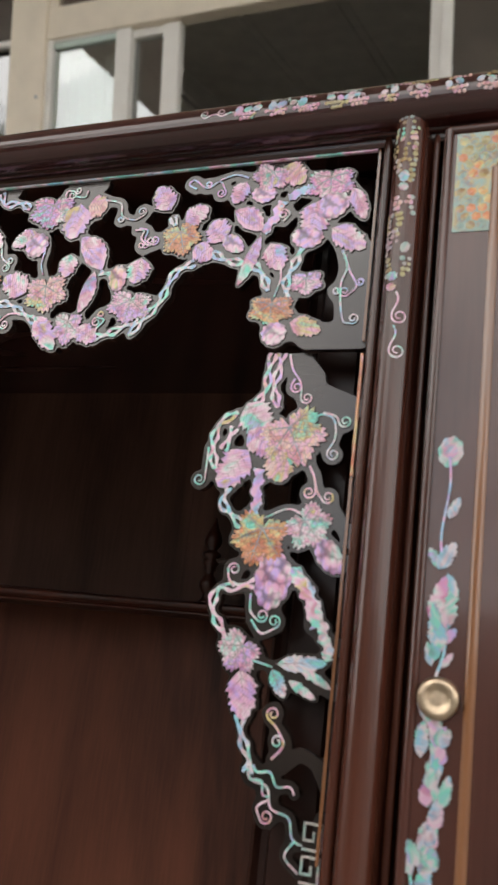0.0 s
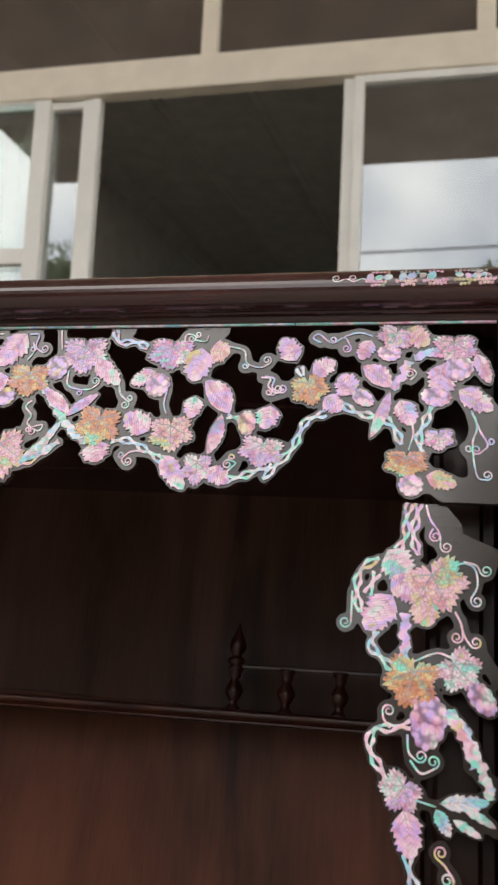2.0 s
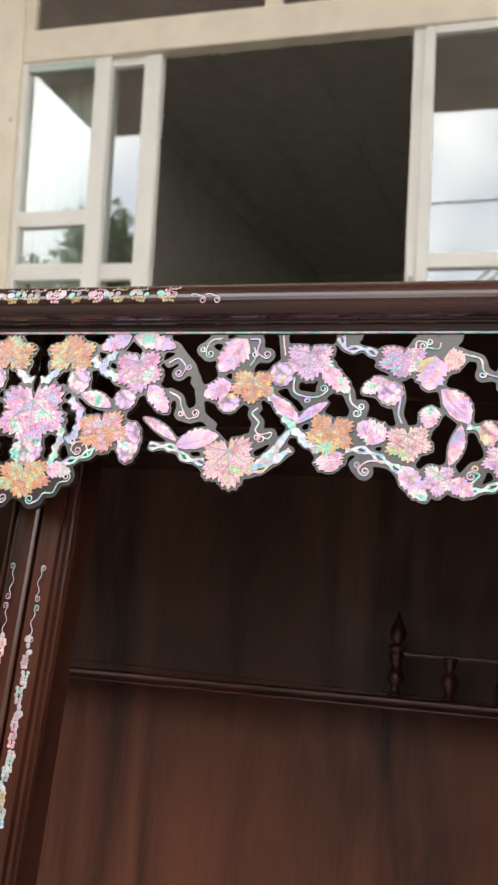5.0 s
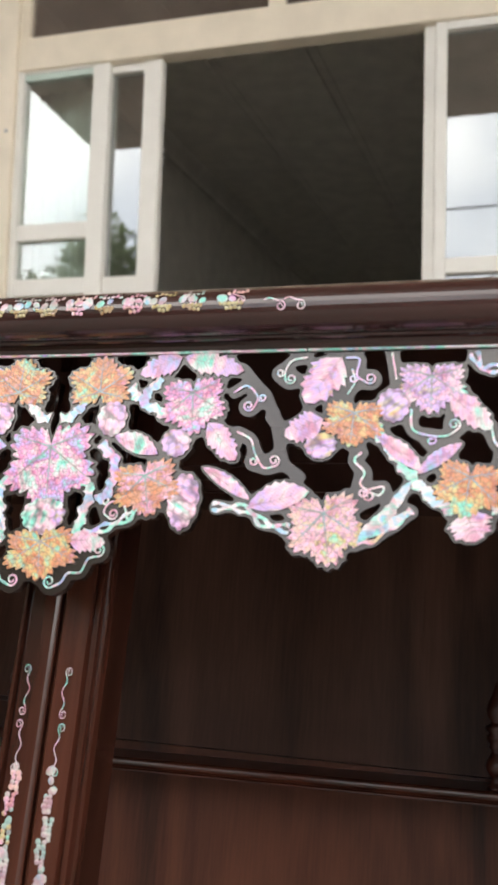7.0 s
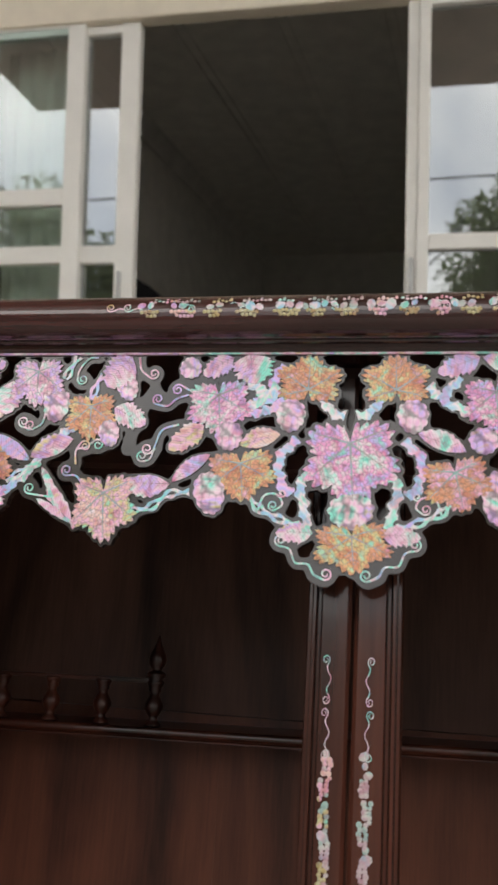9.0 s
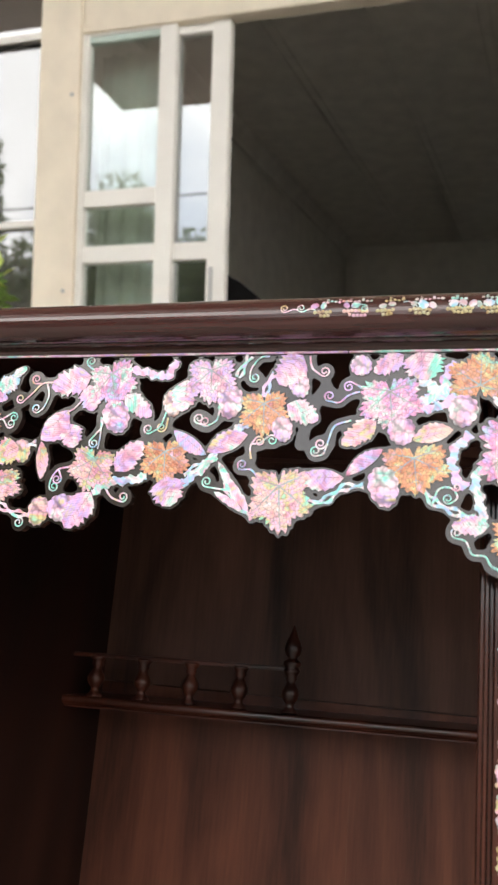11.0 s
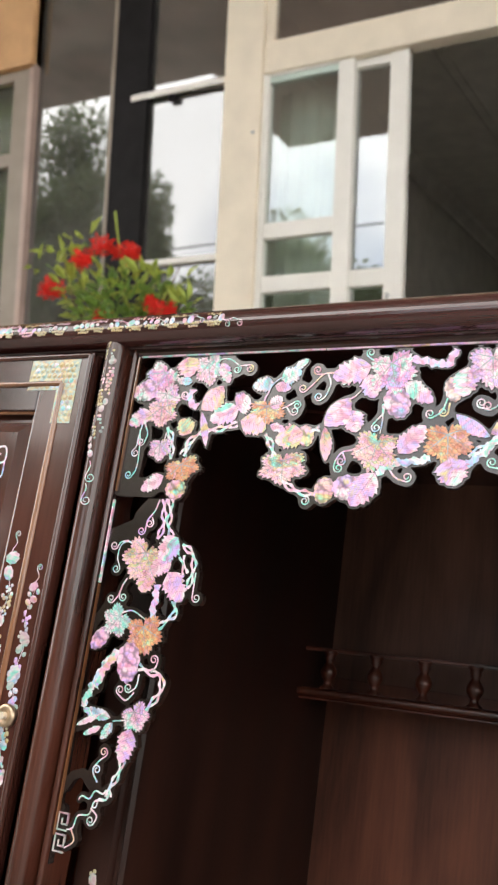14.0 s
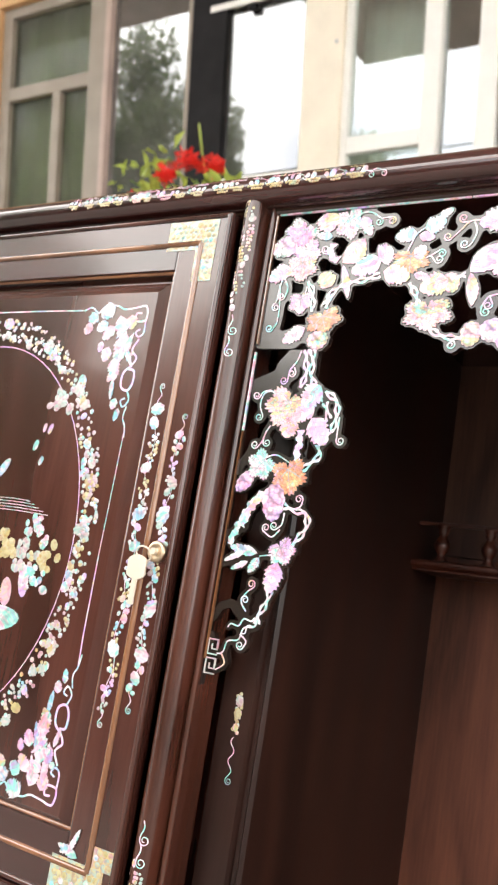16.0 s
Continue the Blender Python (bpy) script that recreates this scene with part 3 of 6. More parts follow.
# posts at both sides of the open bay, with beads and a rounded face that ends in a point
post_profile = [(0.5500, 0.03), (0.5500, -0.002)] + arc(0.5530, -0.002, 0.0030, 180, 360, 6) + [(0.5570, 0.004)] + \
    arc(0.5690, -0.010, 0.0100, 195, 345, 12) + [(0.5810, 0.004)] + arc(0.5835, -0.002, 0.0022, 180, 360, 6) + [(0.5857, 0.03)]
for side in (-1, 1):
    bm = extrude([(side * x, y) for x, y in post_profile], "z", 0.08, 1.262)
    part("post", bm, MULLION, cabinet)
    bm = extrude([(side * x, y) for x, y in arc(0.5690, -0.010, 0.0100, 195, 345, 12)], "z", 1.262, 1.272)
    for v in bm.verts:
        if v.co.z > 1.27:
            v.co.x = side * 0.569 + (v.co.x - side * 0.569) * 0.05
            v.co.y = -0.010 + (v.co.y + 0.010) * 0.4
    part("post_tip", bm, ROSEWOOD_Z, cabinet)
    part("end_post", extrude([(side * x, y) for x, y in ((1.150, 0.03), (1.150, -0.012), (1.160, -0.020), (1.170, -0.012), (1.170, 0.05))], "z", 0.08, 1.262), ROSEWOOD_Z, cabinet)
    part("side_wall", box((side * 0.530 - 0.004, 0.055, 0.30), (side * 0.530 + 0.010, BACK, TOP - 0.022)), ROSEWOOD_SHADED, cabinet)
    part("end_wall", box((side * 1.16 - 0.008, 0.05, 0.12), (side * 1.16 + 0.008, BACK, TOP - 0.022)), ROSEWOOD_Z, cabinet)
    # inner stile behind the fretwork leg, its shade put into the wood colour
    stile = [(0.498, 0.052), (0.498, 0.036), (0.501, 0.032), (0.504, 0.036), (0.508, 0.036), (0.511, 0.030), (0.536, 0.030), (0.539, 0.036),
             (0.546, 0.036), (0.546, 0.052)]
    part("inner_stile", extrude([(side * x, y) for x, y in stile], "z", 0.30, 1.246), ROSEWOOD_SHADED, cabinet)

# middle mullion: two moulded stiles that meet in a groove
for side in (-1, 1):
    stile = [(0.0012, 0.075), (0.0012, 0.040), (0.0040, 0.037), (0.0220, 0.037), (0.0235, 0.041), (0.0255, 0.041), (0.0270, 0.037), (0.0290, 0.037),
             (0.0305, 0.042), (0.0325, 0.042), (0.0340, 0.046), (0.0340, 0.075)]
    part("mullion", extrude([(0.0030 + side * x * (0.90 if side < 0 else 0.96), y) for x, y in stile], "z", 0.30, 1.246), MULLION, cabinet)

# back boards, shelf, base
for i, (x0, x1) in enumerate(((-0.53, -0.27), (-0.27, -0.02), (-0.02, 0.20), (0.20, 0.53))):
    part("back_board", box((x0, BACK + 0.0007 * (i % 2), 0.986), (x1, BACK + 0.014, TOP - 0.022)), BOARD_GREY, cabinet)
for i, (x0, x1) in enumerate(((-0.53, -0.18), (-0.18, 0.15), (0.15, 0.53))):
    part("back_board", box((x0, BACK + 0.0007 * (i % 2), 0.30), (x1, BACK + 0.014, 0.985)), BOARD, cabinet)
shelf_profile = [(BACK - 0.001, 0.965), (BACK - 0.001, 0.979), (0.424, 0.979)] + arc(0.421, 0.974, 0.005, 90, 270, 8) + [(0.424, 0.967), (0.424, 0.965)]
def settle(bm):
    """The shelf has sunk a little at one end, with all that stands on it."""
    for v in bm.verts:
        v.co.z += 0.016 * (v.co.x - 0.10)
    return bm


part("shelf", settle(extrude(shelf_profile, "x", -0.529, 0.529)), SPINDLE_WOOD, cabinet, "narrow wooden shelf with a rounded edge")
part("floor_board", box((-0.55, 0.03, 0.28), (0.55, BACK, 0.30), 0.002), ROSEWOOD_X, cabinet)
part("base_rail", box((-HALF, -0.01, 0.20), (HALF, 0.03, 0.30), 0.006), ROSEWOOD_X, cabinet)
part("back_wall", box((-HALF, BACK + 0.015, 0.12), (HALF, BACK + 0.024, TOP - 0.022)), ROSEWOOD_Z, cabinet)
for sx in (-1, 1):
    for y, foot in ((0.02, -0.108), (BACK - 0.03, 0.0)):
        part("leg", lathe([(0.030, foot), (0.034, foot + 0.02), (0.024, 0.08), (0.030, 0.15), (0.034, 0.20)], (sx * 1.12, y, 0.0)), ROSEWOOD_Z, cabinet, smooth=True)

# little gallery of turned spindles on the shelf
SPINDLE = [(0.0095, 0.0), (0.0095, 0.002), (0.0058, 0.005), (0.0046, 0.010), (0.0072, 0.013), (0.0102, 0.019), (0.0104, 0.023), (0.0075, 0.029), (0.0048, 0.033),
           (0.0050, 0.036), (0.0075, 0.038), (0.0060, 0.041), (0.0088, 0.0445), (0.0095, 0.046), (0.0095, 0.0485)]
FINIAL = SPINDLE + [(0.0070, 0.051), (0.0108, 0.054), (0.0108, 0.057), (0.0058, 0.060), (0.0052, 0.062), (0.0088, 0.066), (0.0104, 0.072), (0.0085, 0.079), (0.0048, 0.086), (0.0030, 0.091), (0.0010, 0.099)]
for side, start in ((1, 0.278), (-1, 0.241)):
    gallery = part("gallery_rail", settle(box((min(side * start, side * 0.527), 0.432, 1.0255), (max(side * start, side * 0.527), 0.439, 1.0305), 0.0015)), SPINDLE_WOOD, cabinet,
                   "small gallery rail on turned spindles")
    part("finial", settle(lathe(FINIAL, (side * start, 0.4355, 0.979), steps=18)), SPINDLE_WOOD, gallery, "turned bud finial", smooth=True)
    k = 1
    while start + 0.0615 * k < 0.52:
        part("spindle", settle(lathe(SPINDLE, (side * (start + 0.0615 * k), 0.4355, 0.979), steps=18)), SPINDLE_WOOD, gallery, smooth=True)
        k += 1

# ---------------------------------------------------------------- pearl inlay on the fretwork
GROOVE = plain("dark_joint", (0.045, 0.030, 0.030), 0.45)
PROUD, SUNK = -0.0009, 0.001      # the inlay stands a little out of the lacquer
rng = random.Random(7)


def flat_piece(name, outline, mat, parent, lift=0.0, uv=None, label="", y=0.0, strip=False):
    """A flat inlay of pearl: a front face with thin bevelled sides. The outline is x, z in metres."""
    cx = sum(p[0] for p in outline) / len(outline)
    cz = sum(p[1] for p in outline) / len(outline)
    bm = bmesh.new()
    k = len(outline)
    inset = 1.0 if strip else 0.955
    front = [bm.verts.new(((x - cx) * inset, PROUD - lift, (z - cz) * inset)) for x, z in outline]
    back = [bm.verts.new((x - cx, SUNK, z - cz)) for x, z in outline]
    if strip:
        for i in range(k // 2 - 1):
            bm.faces.new((front[i], front[i + 1], front[k - 2 - i], front[k - 1 - i]))
    else:
        bm.faces.new(front)
    for i in range(k):
        bm.faces.new((front[i], back[i], back[(i + 1) % k], front[(i + 1) % k]))
    if uv:
        layer = bm.loops.layers.uv.new("uv")
        for f in bm.faces:
            for lp in f.loops:
                lp[layer].uv = uv(lp.vert.co.x + cx, lp.vert.co.z + cz)
    for f in bm.faces:                       # the sides show as a fine dark joint between pearl and board
        f.material_index = 0 if max(v.co.y for v in f.verts) < 0 else 1
    ob = part(name, bm, (mat, GROOVE), parent, label)
    ob.location = (cx, y, cz)
    return ob


def frame_of(bx, bz, tx, tz):
    """Unit length and cross ways of a piece that runs from a base to a tip, and its length."""
    dx, dz = tx - bx, tz - bz
    n = math.hypot(dx, dz)
    return (dx / n, dz / n), (-dz / n, dx / n), n


def placed(local, bx, bz, u, v, length, width):
    return [(bx + u[0] * a * length + v[0] * b * width, bz + u[1] * a * length + v[1] * b * width) for a, b in local]


LOBES = ((0, 0.60), (62, 0.56), (-62, 0.56), (128, 0.55), (-128, 0.55))


def lobed(seed, teeth=56):
    """The outline of a vine leaf: five lobes with saw teeth, along 0..1 and across -0.5..0.5."""
    r, pts = random.Random(seed), []
    for i in range(teeth * 2 + 1):
        a = -171 + 342 * i / (teeth * 2)
        rad = max(0.40, max(R * (1 - 0.27 * (abs(a - c) / 32) ** 1.5) for c, R in LOBES))
        rad *= (1.06 if i % 4 == 3 else 1.0 if i % 2 == 0 else 0.90) + r.uniform(-0.03, 0.03)
        pts.append((0.42 + math.cos(radians(a)) * rad, math.sin(radians(a)) * rad * 0.96))
    pts.append((0.24, 0.0))
    return pts


def ovate(seed, teeth=7):
    """A blunt folded leaf: narrow at the stalk, toothed along the outer edge."""
    r, pts = random.Random(seed), [(0.0, 0.0)]
    lean = r.uniform(-0.10, 0.10)
    for s in (1, -1):
        row = []
        for i in range(1, teeth * 2):
            a = i / (teeth * 2)
            w = 0.54 * math.sin(math.pi * a ** 0.95) ** 0.62 * (1 - 0.26 * math.exp(-((a - 0.56) / 0.09) ** 2))
            w *= (1.08 if i % 2 else 0.84) + r.uniform(-0.04, 0.04)
            row.append((a * 0.97 + (0.05 if i % 2 else 0.0), s * w + lean * a))
        pts += row if s == 1 else row[::-1]
        if s == 1:
            pts.append((1.04, lean))
    return pts


class Fretwork:
    """Collects pieces for one board: where pearl lies, and from that the board's own outline."""

    def __init__(self):
        self.pieces, self.webs = [], []

    def add(self, kind, outline, tone, **more):
        self.pieces.append((kind, [(x / 1000, z / 1000) for x, z in outline], tone, more))

    def leaf_like(self, kind, local, bx, bz, tx, tz, w, tone):
        u, v, n = frame_of(bx, bz, tx, tz)
        self.add(kind, placed(local, bx, bz, u, v, n, w), tone, base=(bx / 1000, bz / 1000), u=u, v=v, n=n / 1000, w=w / 1000)


def mirror_piece(piece):
    """The same piece on the other side of the middle."""
    kind, outline, tone, more = piece
    more = dict(more)
    if "base" in more:
        b, u, n = more["base"], more["u"], more["n"]
        more["base"] = (-b[0], b[1])
        more["u"], more["v"], more["n"] = frame_of(-b[0], b[1], -b[0] - u[0] * n, b[1] + u[1] * n)
    return kind, [(-x, z) for x, z in outline], tone, more


board = Fretwork()
count = [0]


def grape_leaf(bx, bz, tx, tz, w, tone):
    count[0] += 1
    board.leaf_like("vine_leaf", lobed(count[0]), bx, bz, tx, tz, w * 1.06, tone)


def side_leaf(bx, bz, tx, tz, w, tone):
    count[0] += 1
    board.leaf_like("side_leaf", ovate(count[0]), bx, bz, tx, tz, w, tone)


def narrow_leaf(bx, bz, tx, tz, w, tone):
    count[0] += 1
    board.leaf_like("narrow_leaf", ovate(count[0], 4), bx, bz, tx, tz, w, tone)


def plain_shape(bx, bz, tx, tz, w, tone):
    count[0] += 1
    r, local = random.Random(count[0]), []
    for i in range(15):                     # the toothed back of a folded leaf, then its smooth belly
        t = i / 14
        local.append((t, 0.10 * math.sin(math.pi * t) + 0.50 * math.sin(math.pi * t) ** 0.7 * ((1.06 if i % 2 else 0.88) + r.uniform(-0.04, 0.04))))
    for i in range(13, 0, -1):
        t = i / 14
        local.append((t, 0.10 * math.sin(math.pi * t) - 0.46 * math.sin(math.pi * t) ** 0.85 * (1 + r.uniform(-0.04, 0.04))))
    board.leaf_like("plain_inlay", local, bx, bz, tx, tz, w, tone)


def grapes(bx, bz, tx, tz, w, tone):
    local = [(0.5 - 0.54 * math.cos(a) * (0.94 + 0.10 * abs(math.sin(5.5 * a))), 0.52 * math.sin(a) * (0.92 + 0.13 * abs(math.sin(5.5 * a))) * (1.08 - 0.22 * (0.5 - 0.5 * math.cos(a))))
             for a in [2 * math.pi * i / 44 for i in range(44)]]
    board.leaf_like("grape_inlay", local, bx, bz, tx, tz, w, tone)


def spline(points, step):
    """A smooth line through the points, evenly stepped."""
    p = [Vector(q) for q in points]
    p = [2 * p[0] - p[1]] + p + [2 * p[-1] - p[-2]]
    out = []
    for i in range(1, len(p) - 2):
        n = max(2, int((p[i + 1] - p[i]).length / step))
        for k in range(n):
            t = k / n
            out.append(0.5 * ((2 * p[i]) + (p[i + 1] - p[i - 1]) * t + (2 * p[i - 1] - 5 * p[i] + 4 * p[i + 1] - p[i + 2]) * t * t
                              + (3 * p[i] - p[i - 1] - 3 * p[i + 1] + p[i + 2]) * t ** 3))
    return out + [p[-2]]


def ribbon(line, width, offset=lambda s: 0.0):
    """Left and right edges of a ribbon along a line; width and offset are functions of the way along it, 0..1 and in mm."""
    left, right, way = [], [], 0.0
    total = sum((b - a).length for a, b in zip(line, line[1:]))
    for i, p in enumerate(line):
        if i:
            way += (p - line[i - 1]).length
        d = (line[min(i + 1, len(line) - 1)] - line[max(i - 1, 0)]).normalized()
        n = Vector((-d.y, d.x))
        w, o = width(way, total) / 2, offset(way)
        left.append(tuple(p + n * (o + w)))
        right.append(tuple(p + n * (o - w)))
    return left + right[::-1]


def vine(tone, *points):
    line = spline(points, 1.3)
    phase = rng.uniform(0, 6)
    for s in (1, -1):
        board.add("vine_stem", ribbon(line, lambda d, t: 2.3 + 0.6 * math.sin(d * 0.9 + s), lambda d: s * (1.2 + 1.1 * math.sin(d * 0.42 + phase))), tone, ribbon=True)


def branch(tone, *points):
    line = spline(points, 1.3)
    phase = rng.uniform(0, 6)
    board.add("branch", ribbon(line, lambda d, t: 6.0 + 1.5 * math.sin(d * 0.9 + phase) + 0.8 * math.sin(d * 2.1), lambda d: 0.8 * math.sin(d * 0.55 + phase)), tone, ribbon=True)


def coil(line, sign, start, end, turns):
    """Runs a line on into a coil that tightens from one radius to another."""
    p, d = line[-1].copy(), (line[-1] - line[-2]).normalized()
    h, turned, out = math.atan2(d.y, d.x), 0.0, list(line)
    while turned < turns * 2 * math.pi:
        rad = start + (end - start) * turned / (turns * 2 * math.pi)
        h += sign * 0.28
        turned += 0.28
        p = p + Vector((math.cos(h), math.sin(h))) * rad * 0.28
        out.append(p)
    return out


def tendril(tone, *points, sign=None):
    """A thin tendril; sign tells which way its end coils, 0 for no coil."""
    line = spline(points if len(points) < 4 or sign is not None else points[:-1], 1.0)
    if sign is None and len(points) > 3:
        a, b = line[-1] - line[-4], line[-4] - line[-7]
        sign = 1 if b.x * a.y - b.y * a.x > 0 else -1
        line = coil(line, sign, 3.4, 0.9, 1.35)
        if len(line) > 34:                  # a second, smaller coil off the middle
            k = len(line) // 3
            twig = coil(line[k - 2:k + 1], -sign, 2.6, 0.8, 1.2)
            board.add("tendril", ribbon(twig, lambda d, t: 1.1), tone, ribbon=True)
    elif sign:
        line = coil(line, sign, 3.8, 1.0, 1.35)
    board.add("tendril", ribbon(line, lambda d, t: 1.4 - 0.5 * d / t), tone, ribbon=True)


def ripple(tone, a, b, swing, waves):
    """A tendril that winds from side to side on its way from a to b."""
    a, b = Vector(a), Vector(b)
    across = Vector((-(b - a).y, (b - a).x)).normalized()
    line = [a.lerp(b, k / 48) + across * swing * math.sin(2 * math.pi * waves * k / 48) for k in range(49)]
    board.add("tendril", ribbon(line, lambda d, t: 1.6 - 0.6 * d / t), tone, ribbon=True)


def web(*points, radius=5.0):
    """A bare stretch of the board, with no pearl on it."""
    board.webs.append(([(x / 1000, z / 1000) for x, z in points], radius / 1000))


def apron_middle():
    grape_leaf(-1, 1204, 3, 1147, 60, "m")
    grapes(1, 1155, 3, 1133, 30, "p")
    grape_leaf(2, 1137, 5, 1105, 48, "o")


def apron_core():
    side_leaf(21, 1130, 45, 1130, 14, "p")
    grape_leaf(29, 1216, 28, 1249, 43, "o")
    grapes(39, 1218, 40, 1196, 20, "p")
    tendril("m", (14, 1101), (20, 1104), (24, 1110), (32, 1111), (36, 1119), (43, 1121), sign=1)
    tendril("w", (20, 1104), (14, 1101), sign=-1)
    branch("m", (4, 1207), (13, 1210), (18, 1220), (11, 1223))
    branch("m", (49, 1228), (59, 1218), (74, 1210))
    branch("m", (58, 1220), (69, 1234))
    branch("v", (34, 1191), (45, 1179), (44, 1163), (37, 1154))
    branch("m", (22, 1170), (31, 1161), (28, 1146), (25, 1129))
    vine("m", (31, 1134), (46, 1139), (58, 1145), (64, 1152))
    tendril("w", (58, 1143), (54, 1153), (46, 1154), (42, 1148), (46, 1144), (49, 1148))


def apron_right():
    side_leaf(82, 1248, 55, 1237, 16, "v")
    side_leaf(82, 1248, 121, 1237, 16, "p")
    grape_leaf(90, 1234, 93, 1197, 41, "m")
    grapes(83, 1200, 84, 1183, 19, "p")
    side_leaf(102, 1205, 122, 1182, 16, "p")
    plain_shape(42, 1196, 73, 1184, 14, "p")
    grape_leaf(64, 1180, 71, 1146, 42, "o")
    grapes(92, 1172, 91, 1139, 20, "p")
    plain_shape(101, 1177, 133, 1157, 9, "p")
    plain_shape(131, 1153, 168, 1163, 18, "p")
    grape_leaf(174, 1162, 181, 1121, 43, "r")
    grape_leaf(191, 1218, 189, 1190, 36, "o")
    side_leaf(173, 1207, 150, 1198, 18, "p")
    grapes(171, 1198, 173, 1183, 19, "p")
    side_leaf(182, 1246, 162, 1217, 25, "p")
    narrow_leaf(195, 1134, 213, 1155, 7, "g")
    narrow_leaf(199, 1137, 225, 1154, 6, "g")
    narrow_leaf(206, 1142, 224, 1170, 7, "g")
    plain_shape(203, 1198, 231, 1175, 11, "v")
    plain_shape(227, 1174, 252, 1193, 9, "v")
    grape_leaf(234, 1241, 234, 1210, 39, "p")
    grapes(213, 1225, 213, 1205, 19, "p")
    side_leaf(244, 1222, 266, 1200, 16, "p")
    grape_leaf(257, 1182, 252, 1150, 36, "o")
    side_leaf(254, 1154, 259, 1138, 24, "p")
    side_leaf(297, 1163, 276, 1177, 21, "p")
    grape_leaf(312, 1175, 315, 1147, 34, "r")
    side_leaf(308, 1145, 329, 1120, 17, "p")
    grape_leaf(337, 1146, 336, 1122, 23, "p")
    side_leaf(344, 1135, 361, 1125, 15, "p")
    grape_leaf(385, 1160, 381, 1137, 33, "p")
    plain_shape(335, 1205, 357, 1177, 20, "p")
    plain_shape(351, 1178, 343, 1145, 12, "v")
    side_leaf(329, 1192, 327, 1174, 16, "p")
    grape_leaf(307, 1239, 305, 1213, 37, "m")
    side_leaf(296, 1212, 277, 1201, 14, "p")
    grapes(299, 1210, 297, 1191, 20, "p")
    side_leaf(330, 1232, 325, 1204, 25, "p")
    side_leaf(336, 1229, 352, 1227, 20, "r")
    grapes(370, 1180, 371, 1161, 14, "r")
    side_leaf(387, 1185, 385, 1166, 19, "p")
    grape_leaf(412, 1209, 419, 1185, 28, "o")
    side_leaf(416, 1210, 432, 1220, 16, "v")
    side_leaf(404, 1220, 392, 1239, 18, "p")
    side_leaf(446, 1193, 436, 1208, 20, "p")
    side_leaf(426, 1192, 439, 1181, 16, "p")
    plain_shape(452, 1216, 474, 1199, 17, "p")
    plain_shape(473, 1197, 460, 1160, 10, "p")
    grapes(447, 1196, 461, 1186, 12, "p")
    side_leaf(458, 1237, 451, 1221, 14, "v")
    grape_leaf(478, 1247, 471, 1229, 26, "p")
    grapes(472, 1232, 471, 1220, 18, "p")
    side_leaf(483, 1246, 500, 1234, 18, "r")
    grape_leaf(517, 1240, 517, 1217, 32, "m")
    side_leaf(532, 1226, 542, 1203, 11, "v")
    grapes(517, 1222, 522, 1205, 24, "p")
    side_leaf(510, 1218, 506, 1194, 23, "p")
    grapes(506, 1199, 504, 1185, 22, "p")
    side_leaf(520, 1198, 543, 1182, 17, "p")
    side_leaf(480, 1190, 488, 1170, 17, "v")
    grape_leaf(507, 1168, 508, 1152, 21, "v")
    grape_leaf(486, 1152, 486, 1132, 30, "o")
    side_leaf(499, 1134, 520, 1129, 14, "r")
    grapes(489, 1134, 490, 1119, 17, "v")
    tendril("v", (117, 1224), (125, 1228), (132, 1221), (130, 1214), (136, 1213))
    tendril("w", (121, 1199), (130, 1194), (133, 1186), (139, 1177), (146, 1178), (144, 1182))
    vine("m", (110, 1153), (130, 1152), (142, 1144), (157, 1141))
    vine("w", (193, 1134), (204, 1138), (215, 1146), (225, 1154))
    tendril("m", (161, 1246), (152, 1244), (148, 1238), (148, 1232), (152, 1234))
    tendril("v", (184, 1245), (192, 1244), (191, 1234), (197, 1229), (200, 1232))
    tendril("m", (188, 1238), (190, 1230), (186, 1222))
    tendril("w", (196, 1187), (192, 1182), (198, 1175), (196, 1168), (206, 1162), (209, 1167), (200, 1165), (194, 1158))
    branch("m", (202, 1203), (215, 1185), (226, 1171), (241, 1157), (256, 1155))
    tendril("w", (211, 1248), (214, 1231))
    tendril("w", (223, 1213), (224, 1201), (233, 1197), (243, 1197), (249, 1201), (245, 1204))
    tendril("m", (267, 1201), (269, 1193), (276, 1187), (278, 1191))
    vine("m", (267, 1155), (282, 1155), (296, 1148), (311, 1139))
    tendril("w", (297, 1147), (285, 1147), (278, 1141), (280, 1137), (284, 1140))
    tendril("w", (357, 1131), (362, 1136), (365, 1140), (360, 1142), (358, 1139))
    vine("m", (357, 1127), (368, 1129), (378, 1133), (391, 1141))
    vine("v", (257, 1247), (262, 1237), (275, 1237), (286, 1232))
    tendril("w", (315, 1237), (316, 1243), (321, 1243), (320, 1238))
    tendril("w", (324, 1238), (332, 1237), (334, 1242))
    tendril("m", (350, 1233), (363, 1229), (366, 1219), (376, 1215), (383, 1218), (381, 1222))
    tendril("v", (306, 1196), (305, 1185), (308, 1177))
    vine("m", (355, 1176), (365, 1174))
    tendril("w", (378, 1207), (385, 1206), (384, 1200), (389, 1195), (392, 1198))
    vine("m", (386, 1128), (395, 1139), (406, 1152), (414, 1172), (428, 1179))
    vine("m", (406, 1215), (409, 1208))
    tendril("v", (381, 1208), (388, 1206), (387, 1199), (393, 1195), (398, 1199))
    tendril("v", (421, 1235), (415, 1239), (419, 1242), (429, 1235), (438, 1239), (443, 1232), (440, 1229))
    tendril("v", (459, 1240), (449, 1243), (438, 1240))
    branch("v", (485, 1220), (481, 1208), (474, 1198))
